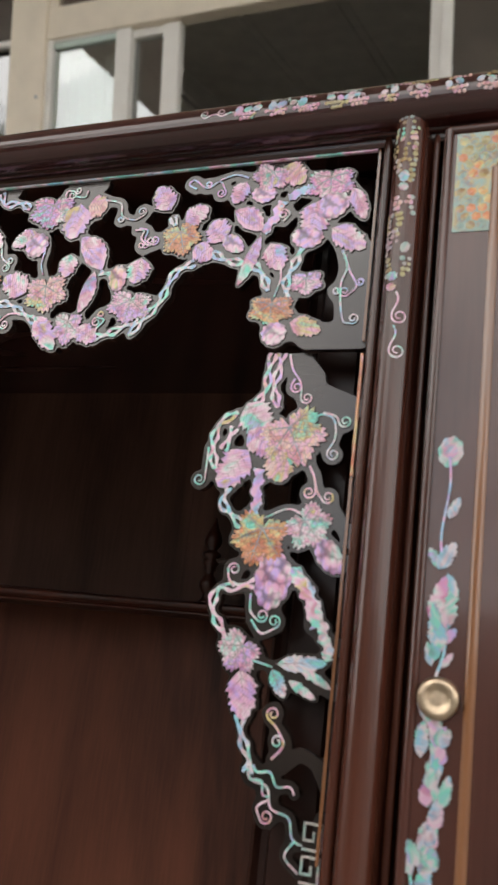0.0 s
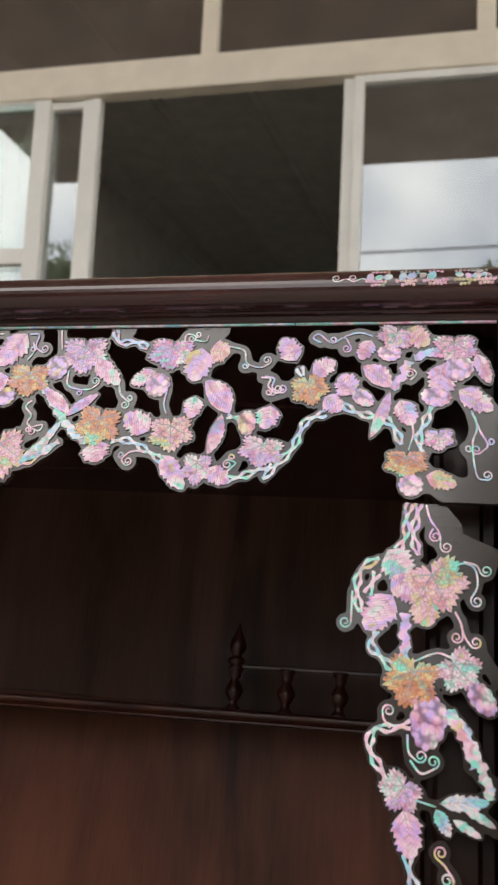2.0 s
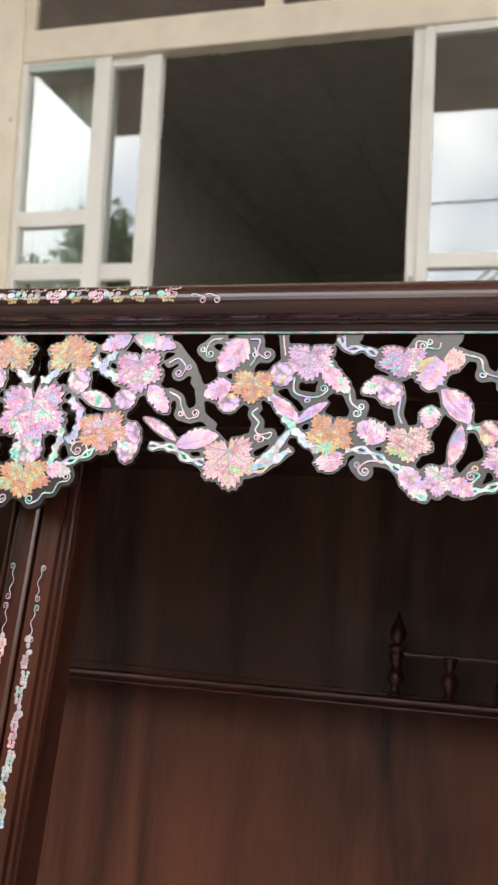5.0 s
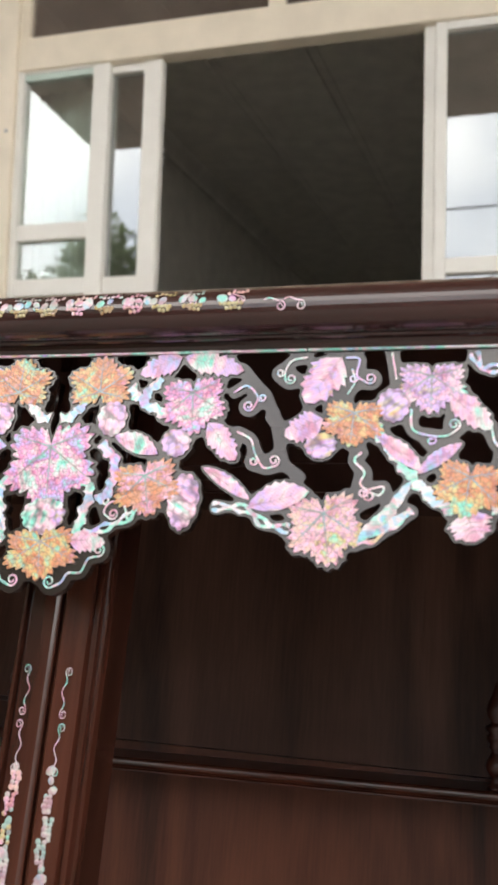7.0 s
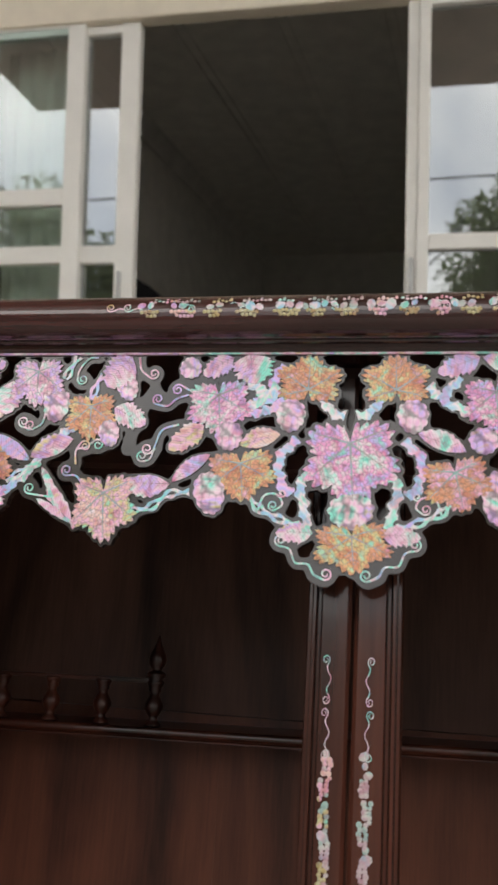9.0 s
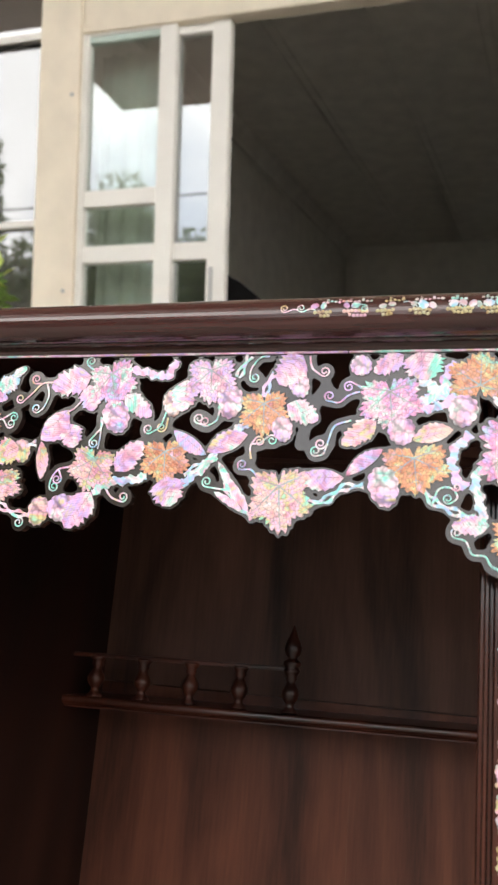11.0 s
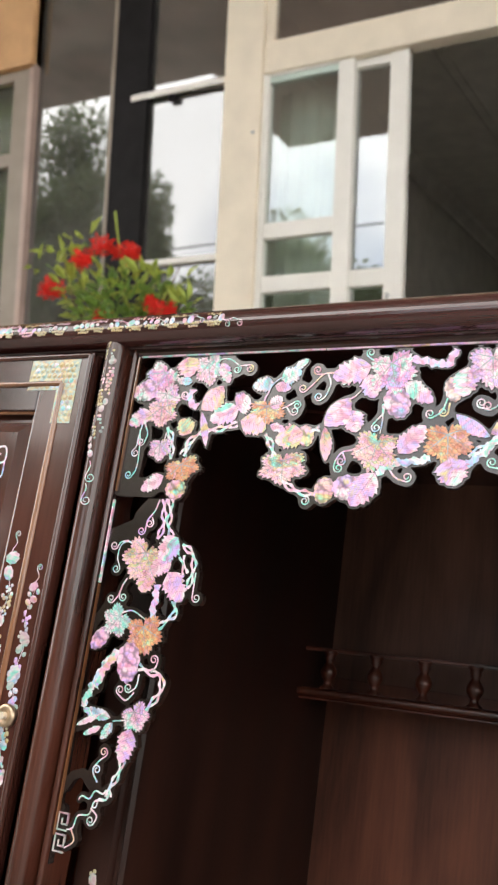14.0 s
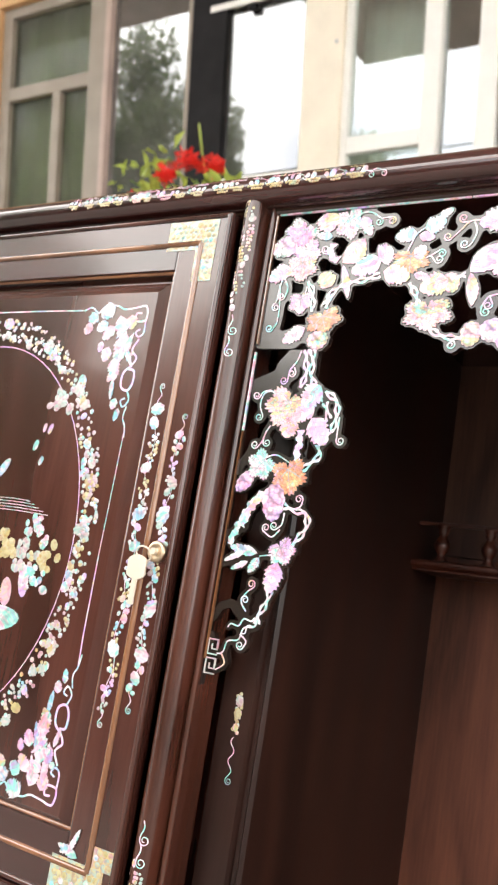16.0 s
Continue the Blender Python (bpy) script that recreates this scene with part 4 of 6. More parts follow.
    branch("v", (489, 1223), (497, 1225), (503, 1229))
    tendril("w", (487, 1205), (491, 1210), (489, 1213), (486, 1211))
    tendril("m", (529, 1182), (533, 1170), (530, 1157), (533, 1135), (539, 1132), (542, 1136))
    tendril("v", (531, 1178), (535, 1167), (540, 1157), (535, 1151), (535, 1155))
    vine("m", (439, 1186), (452, 1179), (468, 1176), (477, 1168), (482, 1156))
    vine("g", (502, 1185), (498, 1173), (494, 1163), (496, 1151))
    tendril("w", (486, 1181), (490, 1166), (487, 1152))
    web((538, 1130), (538, 1180), radius=10)
    web((512, 1124), (545, 1124), radius=8)
    web((500, 1128), (540, 1126), radius=6)
    web((122, 1239), (134, 1225), (143, 1211), (150, 1180), (161, 1172), radius=3.2)
    web((197, 1175), (196, 1158), radius=4)
    web((152, 1200), (140, 1208), radius=2.5)
    web((330, 1240), (345, 1246), radius=5)
    web((262, 1247), (270, 1247), radius=4)


def apron_left():
    grape_leaf(-164, 1164, -160, 1119, 44, "r")
    narrow_leaf(-188, 1134, -210, 1146, 6, "w")
    narrow_leaf(-192, 1140, -209, 1168, 7, "w")
    narrow_leaf(-183, 1132, -201, 1157, 7, "w")
    plain_shape(-218, 1173, -246, 1192, 12, "v")
    plain_shape(-219, 1175, -188, 1189, 17, "p")
    grape_leaf(-251, 1184, -249, 1151, 38, "o")
    side_leaf(-248, 1157, -242, 1135, 27, "p")
    grape_leaf(-221, 1247, -219, 1212, 38, "p")
    side_leaf(-239, 1231, -239, 1206, 22, "p")
    grapes(-250, 1222, -247, 1202, 15, "r")
    grapes(-204, 1225, -204, 1201, 20, "p")
    grape_leaf(-179, 1221, -177, 1188, 36, "o")
    side_leaf(-162, 1212, -139, 1199, 18, "p")
    grapes(-166, 1202, -161, 1184, 15, "p")
    side_leaf(-152, 1249, -170, 1228, 26, "p")
    grapes(-157, 1235, -150, 1217, 15, "p")
    plain_shape(-117, 1159, -152, 1159, 17, "p")
    plain_shape(-117, 1160, -91, 1180, 11, "v")
    grapes(-94, 1167, -87, 1140, 21, "p")
    grape_leaf(-72, 1183, -68, 1149, 46, "o")
    plain_shape(-73, 1186, -45, 1194, 15, "r")
    grape_leaf(-90, 1231, -86, 1193, 44, "m")
    side_leaf(-97, 1200, -120, 1182, 17, "r")
    grapes(-82, 1202, -78, 1183, 19, "p")
    side_leaf(-80, 1248, -101, 1236, 16, "v")
    side_leaf(-69, 1251, -66, 1229, 30, "p")
    grapes(-104, 1244, -116, 1236, 16, "p")
    grape_leaf(-303, 1245, -294, 1209, 38, "m")
    side_leaf(-317, 1234, -350, 1224, 24, "p")
    side_leaf(-319, 1227, -313, 1206, 19, "v")
    grapes(-299, 1213, -287, 1190, 22, "v")
    side_leaf(-289, 1219, -264, 1203, 16, "p")
    side_leaf(-331, 1196, -325, 1177, 20, "p")
    plain_shape(-333, 1207, -354, 1182, 23, "p")
    plain_shape(-353, 1182, -349, 1151, 11, "r")
    grape_leaf(-305, 1177, -311, 1144, 37, "r")
    side_leaf(-289, 1159, -270, 1183, 20, "v")
    side_leaf(-305, 1144, -323, 1116, 23, "p")
    grapes(-332, 1140, -326, 1121, 23, "p")
    grapes(-345, 1138, -349, 1117, 18, "r")
    grape_leaf(-387, 1159, -385, 1131, 42, "r")
    side_leaf(-371, 1177, -395, 1167, 23, "r")
    grapes(-372, 1182, -366, 1165, 16, "r")
    side_leaf(-403, 1183, -388, 1179, 8, "v")
    grape_leaf(-408, 1206, -407, 1183, 34, "o")
    side_leaf(-405, 1199, -394, 1207, 13, "v")
    side_leaf(-404, 1221, -424, 1219, 15, "g")
    side_leaf(-403, 1219, -388, 1215, 10, "v")
    side_leaf(-398, 1224, -380, 1232, 17, "g")
    narrow_leaf(-386, 1234, -375, 1242, 8, "g")
    plain_shape(-453, 1220, -473, 1197, 23, "r")
    plain_shape(-472, 1196, -462, 1162, 8, "p")
    side_leaf(-434, 1199, -461, 1186, 21, "p")
    side_leaf(-438, 1199, -425, 1207, 23, "p")
    side_leaf(-432, 1187, -406, 1181, 20, "r")
    side_leaf(-479, 1175, -491, 1189, 19, "r")
    side_leaf(-459, 1242, -449, 1222, 12, "p")
    grape_leaf(-474, 1250, -467, 1220, 27, "w")
    side_leaf(-496, 1249, -491, 1229, 25, "r")
    side_leaf(-486, 1224, -503, 1226, 9, "g")
    grape_leaf(-513, 1240, -526, 1217, 35, "m")
    grapes(-526, 1224, -540, 1209, 22, "p")
    side_leaf(-531, 1218, -548, 1212, 19, "w")
    grape_leaf(-514, 1220, -506, 1195, 28, "p")
    grape_leaf(-514, 1207, -513, 1181, 32, "r")
    side_leaf(-525, 1196, -547, 1184, 18, "p")
    grape_leaf(-510, 1170, -508, 1149, 23, "p")
    grape_leaf(-486, 1152, -479, 1131, 34, "o")
    side_leaf(-500, 1136, -522, 1123, 15, "p")
    grapes(-487, 1132, -485, 1115, 21, "r")
    vine("w", (-180, 1129), (-193, 1139), (-203, 1154))
    tendril("w", (-200, 1148), (-209, 1149), (-217, 1150), sign=-1)
    branch("m", (-189, 1199), (-203, 1186), (-213, 1173), (-221, 1163), (-230, 1156), (-236, 1149))
    vine("m", (-211, 1173), (-222, 1166), (-234, 1158))
    vine("v", (-179, 1217), (-176, 1229), (-172, 1235))
    tendril("v", (-179, 1219), (-175, 1219), sign=-1)
    vine("g", (-192, 1249), (-196, 1241), (-200, 1232))
    tendril("w", (-211, 1212), (-213, 1200), (-220, 1195), sign=-1)
    tendril("w", (-219, 1195), (-228, 1197), sign=-1)
    tendril("w", (-253, 1205), (-257, 1194), (-264, 1189), sign=-1)
    tendril("r", (-251, 1201), (-252, 1193), sign=-1)
    tendril("w", (-185, 1171), (-186, 1180), (-183, 1186), sign=-1)
    tendril("w", (-185, 1182), (-179, 1183), (-173, 1188), sign=-1)
    tendril("v", (-178, 1157), (-184, 1163), (-191, 1163), sign=-1)
    tendril("w", (-177, 1248), (-184, 1247), (-190, 1239), (-191, 1232), sign=1)
    tendril("w", (-147, 1248), (-145, 1239), (-138, 1233), sign=1)
    tendril("v", (-110, 1221), (-118, 1218), (-124, 1213), (-132, 1214), sign=-1)
    tendril("v", (-109, 1224), (-116, 1228), sign=1)
    tendril("m", (-115, 1200), (-126, 1196), (-130, 1186), (-133, 1176), (-138, 1174), sign=-1)
    tendril("w", (-130, 1183), (-133, 1180), sign=-1)
    vine("g", (-144, 1140), (-130, 1143), (-118, 1152), (-104, 1154))
    branch("m", (-71, 1234), (-63, 1226), (-52, 1222))
    branch("v", (-45, 1242), (-52, 1231), (-52, 1219), (-65, 1216))
    branch("v", (-73, 1209), (-56, 1210), (-44, 1218))
    branch("v", (-295, 1237), (-280, 1238), (-267, 1235), (-255, 1234), (-249, 1246))
    tendril("w", (-312, 1237), (-318, 1240), (-322, 1243), sign=-1)
    tendril("m", (-304, 1200), (-304, 1193), (-308, 1188), (-312, 1183), sign=1)
    tendril("m", (-305, 1201), (-304, 1188), (-305, 1176), sign=0)
    tendril("p", (-337, 1204), (-330, 1207), (-324, 1213), sign=0)
    tendril("p", (-326, 1162), (-335, 1160), (-340, 1153), (-341, 1147), sign=1)
    tendril("v", (-335, 1160), (-332, 1154), sign=-1)
    branch("m", (-263, 1156), (-277, 1153), (-291, 1151), (-305, 1143))
    tendril("w", (-295, 1147), (-289, 1140), (-281, 1137), sign=1)
    vine("w", (-354, 1124), (-370, 1126), (-383, 1133), (-389, 1138))
    tendril("m", (-366, 1124), (-361, 1122), sign=-1)
    vine("w", (-395, 1155), (-399, 1165), (-406, 1175))
    vine("g", (-366, 1178), (-357, 1180))
    tendril("v", (-412, 1203), (-409, 1211), (-404, 1221), (-388, 1232), sign=0)
    tendril("r", (-350, 1229), (-359, 1228), (-366, 1221), (-374, 1213), sign=-1)
    tendril("r", (-359, 1228), (-365, 1228), sign=-1)
    tendril("g", (-355, 1228), (-352, 1219), (-355, 1209), (-359, 1205), sign=-1)
    tendril("w", (-396, 1196), (-390, 1199), (-385, 1193), sign=1)
    tendril("w", (-390, 1199), (-382, 1204), sign=-1)
    vine("w", (-434, 1184), (-448, 1180), (-466, 1177), (-479, 1168), (-485, 1155))
    vine("m", (-480, 1168), (-482, 1154))
    tendril("w", (-464, 1245), (-451, 1245), (-440, 1238), sign=-1)
    tendril("w", (-441, 1238), (-430, 1239), sign=-1)
    branch("v", (-485, 1217), (-486, 1206), (-477, 1200))
    tendril("p", (-489, 1207), (-493, 1208), sign=-1)
    tendril("m", (-532, 1185), (-534, 1174), (-535, 1163), (-538, 1159), sign=1)
    tendril("g", (-534, 1179), (-531, 1158), (-531, 1142), (-535, 1134), sign=-1)
    tendril("w", (-530, 1185), (-525, 1175), (-527, 1166), sign=-1)
    vine("m", (-505, 1181), (-498, 1169), (-496, 1151))
    tendril("w", (-505, 1176), (-506, 1169), sign=0)
    web((-538, 1130), (-538, 1180), radius=10)
    web((-512, 1124), (-545, 1124), radius=8)
    web((-500, 1128), (-540, 1126), radius=6)
    web((-134, 1225), (-143, 1211), (-150, 1182), radius=4)


def leg_left():
    side_leaf(-475, 1082, -491, 1063, 24, "w")
    grape_leaf(-501, 1075, -516, 1043, 41, "r")
    side_leaf(-478, 1064, -497, 1051, 19, "v")
    side_leaf(-499, 1052, -505, 1033, 21, "r")
    side_leaf(-480, 1052, -463, 1028, 23, "p")
    grape_leaf(-497, 1012, -489, 981, 34, "o")
    grape_leaf(-515, 1015, -533, 996, 28, "w")
    grapes(-531, 998, -544, 981, 15, "p")
    grapes(-506, 989, -503, 957, 23, "p")
    grape_leaf(-494, 940, -482, 921, 26, "p")
    side_leaf(-491, 922, -498, 895, 19, "p")
    side_leaf(-512, 927, -541, 931, 10, "g")
    narrow_leaf(-524, 928, -545, 917, 6, "w")
    side_leaf(-510, 924, -518, 909, 9, "g")
    narrow_leaf(-520, 919, -537, 911, 6, "w")
    vine("p", (-495, 1115), (-494, 1104), (-492, 1092), (-496, 1079))
    vine("w", (-489, 1115), (-487, 1104), (-487, 1092), (-482, 1082))
    tendril("p", (-500, 1114), (-503, 1104), (-509, 1095), (-510, 1085), sign=-1)
    tendril("p", (-505, 1098), (-503, 1094), sign=-1)
    vine("w", (-470, 1076), (-458, 1067), (-456, 1052), (-459, 1039))
    vine("w", (-469, 1066), (-463, 1051))
    tendril("w", (-453, 1053), (-453, 1041), (-453, 1032), sign=1)
    tendril("g", (-516, 1069), (-524, 1075), (-532, 1072), (-534, 1061), (-530, 1052), sign=-1)
    tendril("w", (-525, 1076), (-533, 1074), (-536, 1069), sign=-1)
    tendril("w", (-520, 1043), (-524, 1035), (-525, 1027), sign=1)
    tendril("w", (-523, 1038), (-526, 1028), (-530, 1022), sign=-1)
    branch("v", (-489, 1040), (-488, 1028), (-489, 1016), (-486, 1008))
    vine("g", (-470, 1028), (-467, 1018), (-474, 1011), (-484, 1002))
    tendril("w", (-520, 1013), (-509, 1016), (-495, 1010), sign=0)
    branch("g", (-510, 983), (-524, 974), (-536, 951), (-543, 932))
    branch("w", (-514, 980), (-526, 967), (-533, 949))
    vine("w", (-494, 971), (-482, 968), (-471, 966), (-469, 954), (-477, 942), (-481, 935))
    tendril("w", (-481, 968), (-477, 973), (-476, 978), sign=1)
    tendril("w", (-492, 965), (-493, 955), (-498, 950), sign=-1)
    tendril("w", (-494, 950), (-501, 943), (-510, 947), sign=-1)
    tendril("w", (-495, 928), (-510, 925), sign=0)
    vine("g", (-494, 897), (-496, 886), (-502, 874), (-502, 867))
    tendril("w", (-515, 876), (-521, 884), (-517, 892), (-511, 897), sign=1)
    tendril("m", (-519, 880), (-521, 884), sign=-1)
    ripple("w", (-505, 872), (-530, 860), 2.0, 2.0)
    ripple("w", (-502, 870), (-537, 836), 2.4, 2.5)
    ripple("m", (-503, 868), (-516, 857), 2.0, 1.5)
    tendril("w", (-517, 856), (-510, 851), (-512, 845), sign=-1)
    tendril("w", (-533, 838), (-528, 829), (-536, 822), sign=0)
    web((-505, 1110), (-515, 1098), radius=9)
    web((-518, 1090), (-542, 1080), radius=7)
    web((-535, 1020), (-548, 1000), radius=4)
    web((-530, 925), (-546, 915), radius=4)
    web((-522, 873), (-531, 881), (-541, 877), (-547, 866), radius=3.5)
    web((-546, 820), (-546, 850), radius=4)
    web((-530, 950), (-546, 940), radius=4)


CELL, BLEND = 0.0013, 0.0013
def segment_distance(px, pz, a, b):
    dx, dz = b[0] - a[0], b[1] - a[1]
    t = np.clip(((px - a[0]) * dx + (pz - a[1]) * dz) / (dx * dx + dz * dz + 1e-12), 0, 1)
    return np.hypot(px - a[0] - t * dx, pz - a[1] - t * dz)


def board_mesh(name, fret, region, strips, margin, parent, label, loose=0.0038):
    """The fretted board: every place within the margin of a piece, inside the region, as a plate with sawn edges."""
    x0, x1, z0, z1 = region
    xs, zs = np.arange(x0, x1 + CELL, CELL), np.arange(z0, z1 + CELL, CELL)
    gx, gz = np.meshgrid(xs, zs)
    soft = np.full(gx.shape, 1e-9)

    def lay(points, closed, radius):
        reach = radius + 0.010
        lo = (min(p[0] for p in points) - reach, min(p[1] for p in points) - reach)
        hi = (max(p[0] for p in points) + reach, max(p[1] for p in points) + reach)
        i0, i1 = np.searchsorted(xs, (lo[0], hi[0]))
        j0, j1 = np.searchsorted(zs, (lo[1], hi[1]))
        if i1 <= i0 or j1 <= j0:
            return
        px, pz = gx[j0:j1, i0:i1], gz[j0:j1, i0:i1]
        d, inside = np.full(px.shape, 1.0), np.zeros(px.shape, bool)
        ring = list(zip(points, points[1:] + points[:1])) if closed else list(zip(points, points[1:]))
        for a, b in ring:
            d = np.minimum(d, segment_distance(px, pz, a, b))
            if closed and a[1] != b[1]:
                inside ^= ((a[1] > pz) != (b[1] > pz)) & (px < (b[0] - a[0]) * (pz - a[1]) / (b[1] - a[1]) + a[0])
        d = np.where(inside, -d, d) - radius
        soft[j0:j1, i0:i1] += np.exp(-np.clip(d, -0.01, 0.02) / BLEND)

    for kind, outline, tone, more in fret.pieces:
        lay(outline, True, loose if kind == "tendril" else margin)
    for points, radius in fret.webs:
        lay(points, False, radius)
    field = -BLEND * np.log(soft)
    for a, b, c, d in strips:
        inside = np.maximum(np.maximum(a - gx, gx - b), np.maximum(c - gz, gz - d))
        field = np.minimum(field, inside)
    for k in range(2):
        f = np.pad(field, 1, mode="edge")
        field = (4 * f[1:-1, 1:-1] + f[:-2, 1:-1] + f[2:, 1:-1] + f[1:-1, :-2] + f[1:-1, 2:]) / 8
    border = np.maximum(np.maximum(x0 - gx, gx - x1 + 1.5 * CELL), np.maximum(z0 - gz, gz - z1 + 1.5 * CELL)) + 0.5 * CELL
    field = np.maximum(field, border)

    verts, faces, index = [], [], {}
    FRONT, REAR = 0.0, 0.006

    def corner(j, i):
        key = (j, i)
        if key not in index:
            index[key] = len(verts)
            verts.append((xs[i], zs[j]))
        return index[key]

    def crossing(j, i, k, h):
        key = (min((j, i), (k, h)), max((j, i), (k, h)))
        if key not in index:
            a, b = field[j, i], field[k, h]
            t = a / (a - b)
            index[key] = len(verts)
            verts.append((xs[i] + (xs[h] - xs[i]) * t, zs[j] + (zs[k] - zs[j]) * t))
        return index[key]

    solid = field < 0
    walls = []
    rows, cols = field.shape
    for j in range(rows - 1):
        for i in range(cols - 1):
            ring = ((j, i), (j, i + 1), (j + 1, i + 1), (j + 1, i))
            s = [solid[c] for c in ring]
            if not any(s):
                continue
            if all(s):
                faces.append([corner(*c) for c in ring])
                continue
            poly, cuts = [], []
            for k in range(4):
                a, b = ring[k], ring[(k + 1) % 4]
                if solid[a]:
                    poly.append(corner(*a))
                if solid[a] != solid[b]:
                    c = crossing(*a, *b)
                    poly.append(c)
                    cuts.append((len(poly) - 1, bool(solid[a])))
            faces.append(poly)
            for n, leaving in cuts:
                if leaving:
                    walls.append((poly[n], poly[(n + 1) % len(poly)]))
    n = len(verts)
    points = [(x, FRONT, z) for x, z in verts] + [(x, REAR, z) for x, z in verts]
    polys = [f for f in faces] + [[v + n for v in f[::-1]] for f in faces] + [(a, a + n, b + n, b) for a, b in walls]
    me = bpy.data.meshes.new(name)
    me.from_pydata(points, [], polys)
    me.materials.append(LACQUER)
    ob = new(name, me)
    ob.parent = parent
    return tagged(ob, label)


def inlay(pieces, parent):
    """Lays the pearl pieces of a board into it."""
    for kind, outline, tone, more in pieces:
        lift = rng.uniform(0.0, 0.0003)
        if more.get("ribbon"):
            flat_piece(kind, outline, VINE_PEARL[tone], parent, lift - 0.0002, strip=True)
            continue
        base, u, v, length, width = more["base"], more["u"], more["v"], more["n"], more["w"]
        uv = lambda x, z: (((x - base[0]) * u[0] + (z - base[1]) * u[1]) / 0.01, ((x - base[0]) * v[0] + (z - base[1]) * v[1]) / 0.01)
        mat = LEAF_PEARL[tone] if kind == "vine_leaf" else HATCHED_PEARL[tone] if kind in ("side_leaf", "narrow_leaf", "plain_inlay") else GRAPE_PEARL[tone]
        piece = flat_piece(kind, outline, mat, parent, lift, uv)
        if kind == "vine_leaf":
            veins(piece, base, u, v, length, width)
        elif kind in ("side_leaf", "plain_inlay"):
            midrib(piece, base, u, v, length, width)


def add_to(piece, strips, y, mat):
    """Adds thin raised strips to a piece as a second material on the same mesh."""
    me = piece.data
    bm = bmesh.new()
    bm.from_mesh(me)
    cx, cz = piece.location.x, piece.location.z
    for strip in strips:
        f = bm.faces.new([bm.verts.new((x - cx, y, z - cz)) for x, z in strip])
        f.material_index = 2
        f.normal_update()
        if f.normal.y > 0:
            f.normal_flip()
    bm.to_mesh(me)
    bm.free()
    me.materials.append(mat)


VEIN = pearl("vein_pearl", (0.34, 0.56, 0.48), (0.46, 0.36, 0.36), (0.36, 0.54, 0.56), (0.40, 0.34, 0.34), (0.34, 0.56, 0.5))
ENGRAVED = plain("engraved_line", (0.36, 0.20, 0.25), 0.4)


def veins(piece, base, u, v, length, width):
    """The ribs of a leaf, from its stalk to each lobe, with side ribs where the leaf is large."""
    at = lambda a, b: (base[0] + u[0] * a * length + v[0] * b * width, base[1] + u[1] * a * length + v[1] * b * width)
    strips = []

    def rib(p, q, w):
        (ax, az), (bx, bz) = at(*p), at(*q)
        n = math.hypot(bx - ax, bz - az) or 1
        c = (-(bz - az) / n * w, (bx - ax) / n * w)
        strips.append([(ax + c[0], az + c[1]), (ax - c[0], az - c[1]), (bx - c[0] * 0.3, bz - c[1] * 0.3), (bx + c[0] * 0.3, bz + c[1] * 0.3)])

    for angle, reach in LOBES:
        d = (math.cos(radians(angle)), math.sin(radians(angle)))
        o = (0.27, 0.0)
        tip = (0.42 + d[0] * reach * 0.86, d[1] * reach * 0.84)
        rib(o, tip, 0.00024 + 0.008 * length)
        for f in ((0.4, 0.65) if length > 0.018 else ()):
            m = (o[0] + (tip[0] - o[0]) * f, o[1] + (tip[1] - o[1]) * f)
            for s in (1, -1):
                t = radians(angle + s * 42)
                rib(m, (m[0] + math.cos(t) * reach * 0.24, m[1] + math.sin(t) * reach * 0.24), 0.00022)
    add_to(piece, strips, PROUD - 0.0006, VEIN)


def midrib(piece, base, u, v, length, width):
    strips, w = [], 0.00018
    tip = (base[0] + u[0] * length * 0.95, base[1] + u[1] * length * 0.95)
    strips.append([(base[0] + v[0] * w, base[1] + v[1] * w), (base[0] - v[0] * w, base[1] - v[1] * w), tip])
    for f in (0.2, 0.36, 0.52, 0.68):
        for s in (1, -1):
            p = (base[0] + u[0] * length * f, base[1] + u[1] * length * f)
            e = (p[0] + u[0] * length * 0.16 + s * v[0] * width * 0.36, p[1] + u[1] * length * 0.16 + s * v[1] * width * 0.36)
            strips.append([(p[0] + u[0] * 0.0002, p[1] + u[1] * 0.0002), (p[0] - u[0] * 0.0002, p[1] - u[1] * 0.0002), e])
    add_to(piece, strips, PROUD - 0.0006, ENGRAVED)


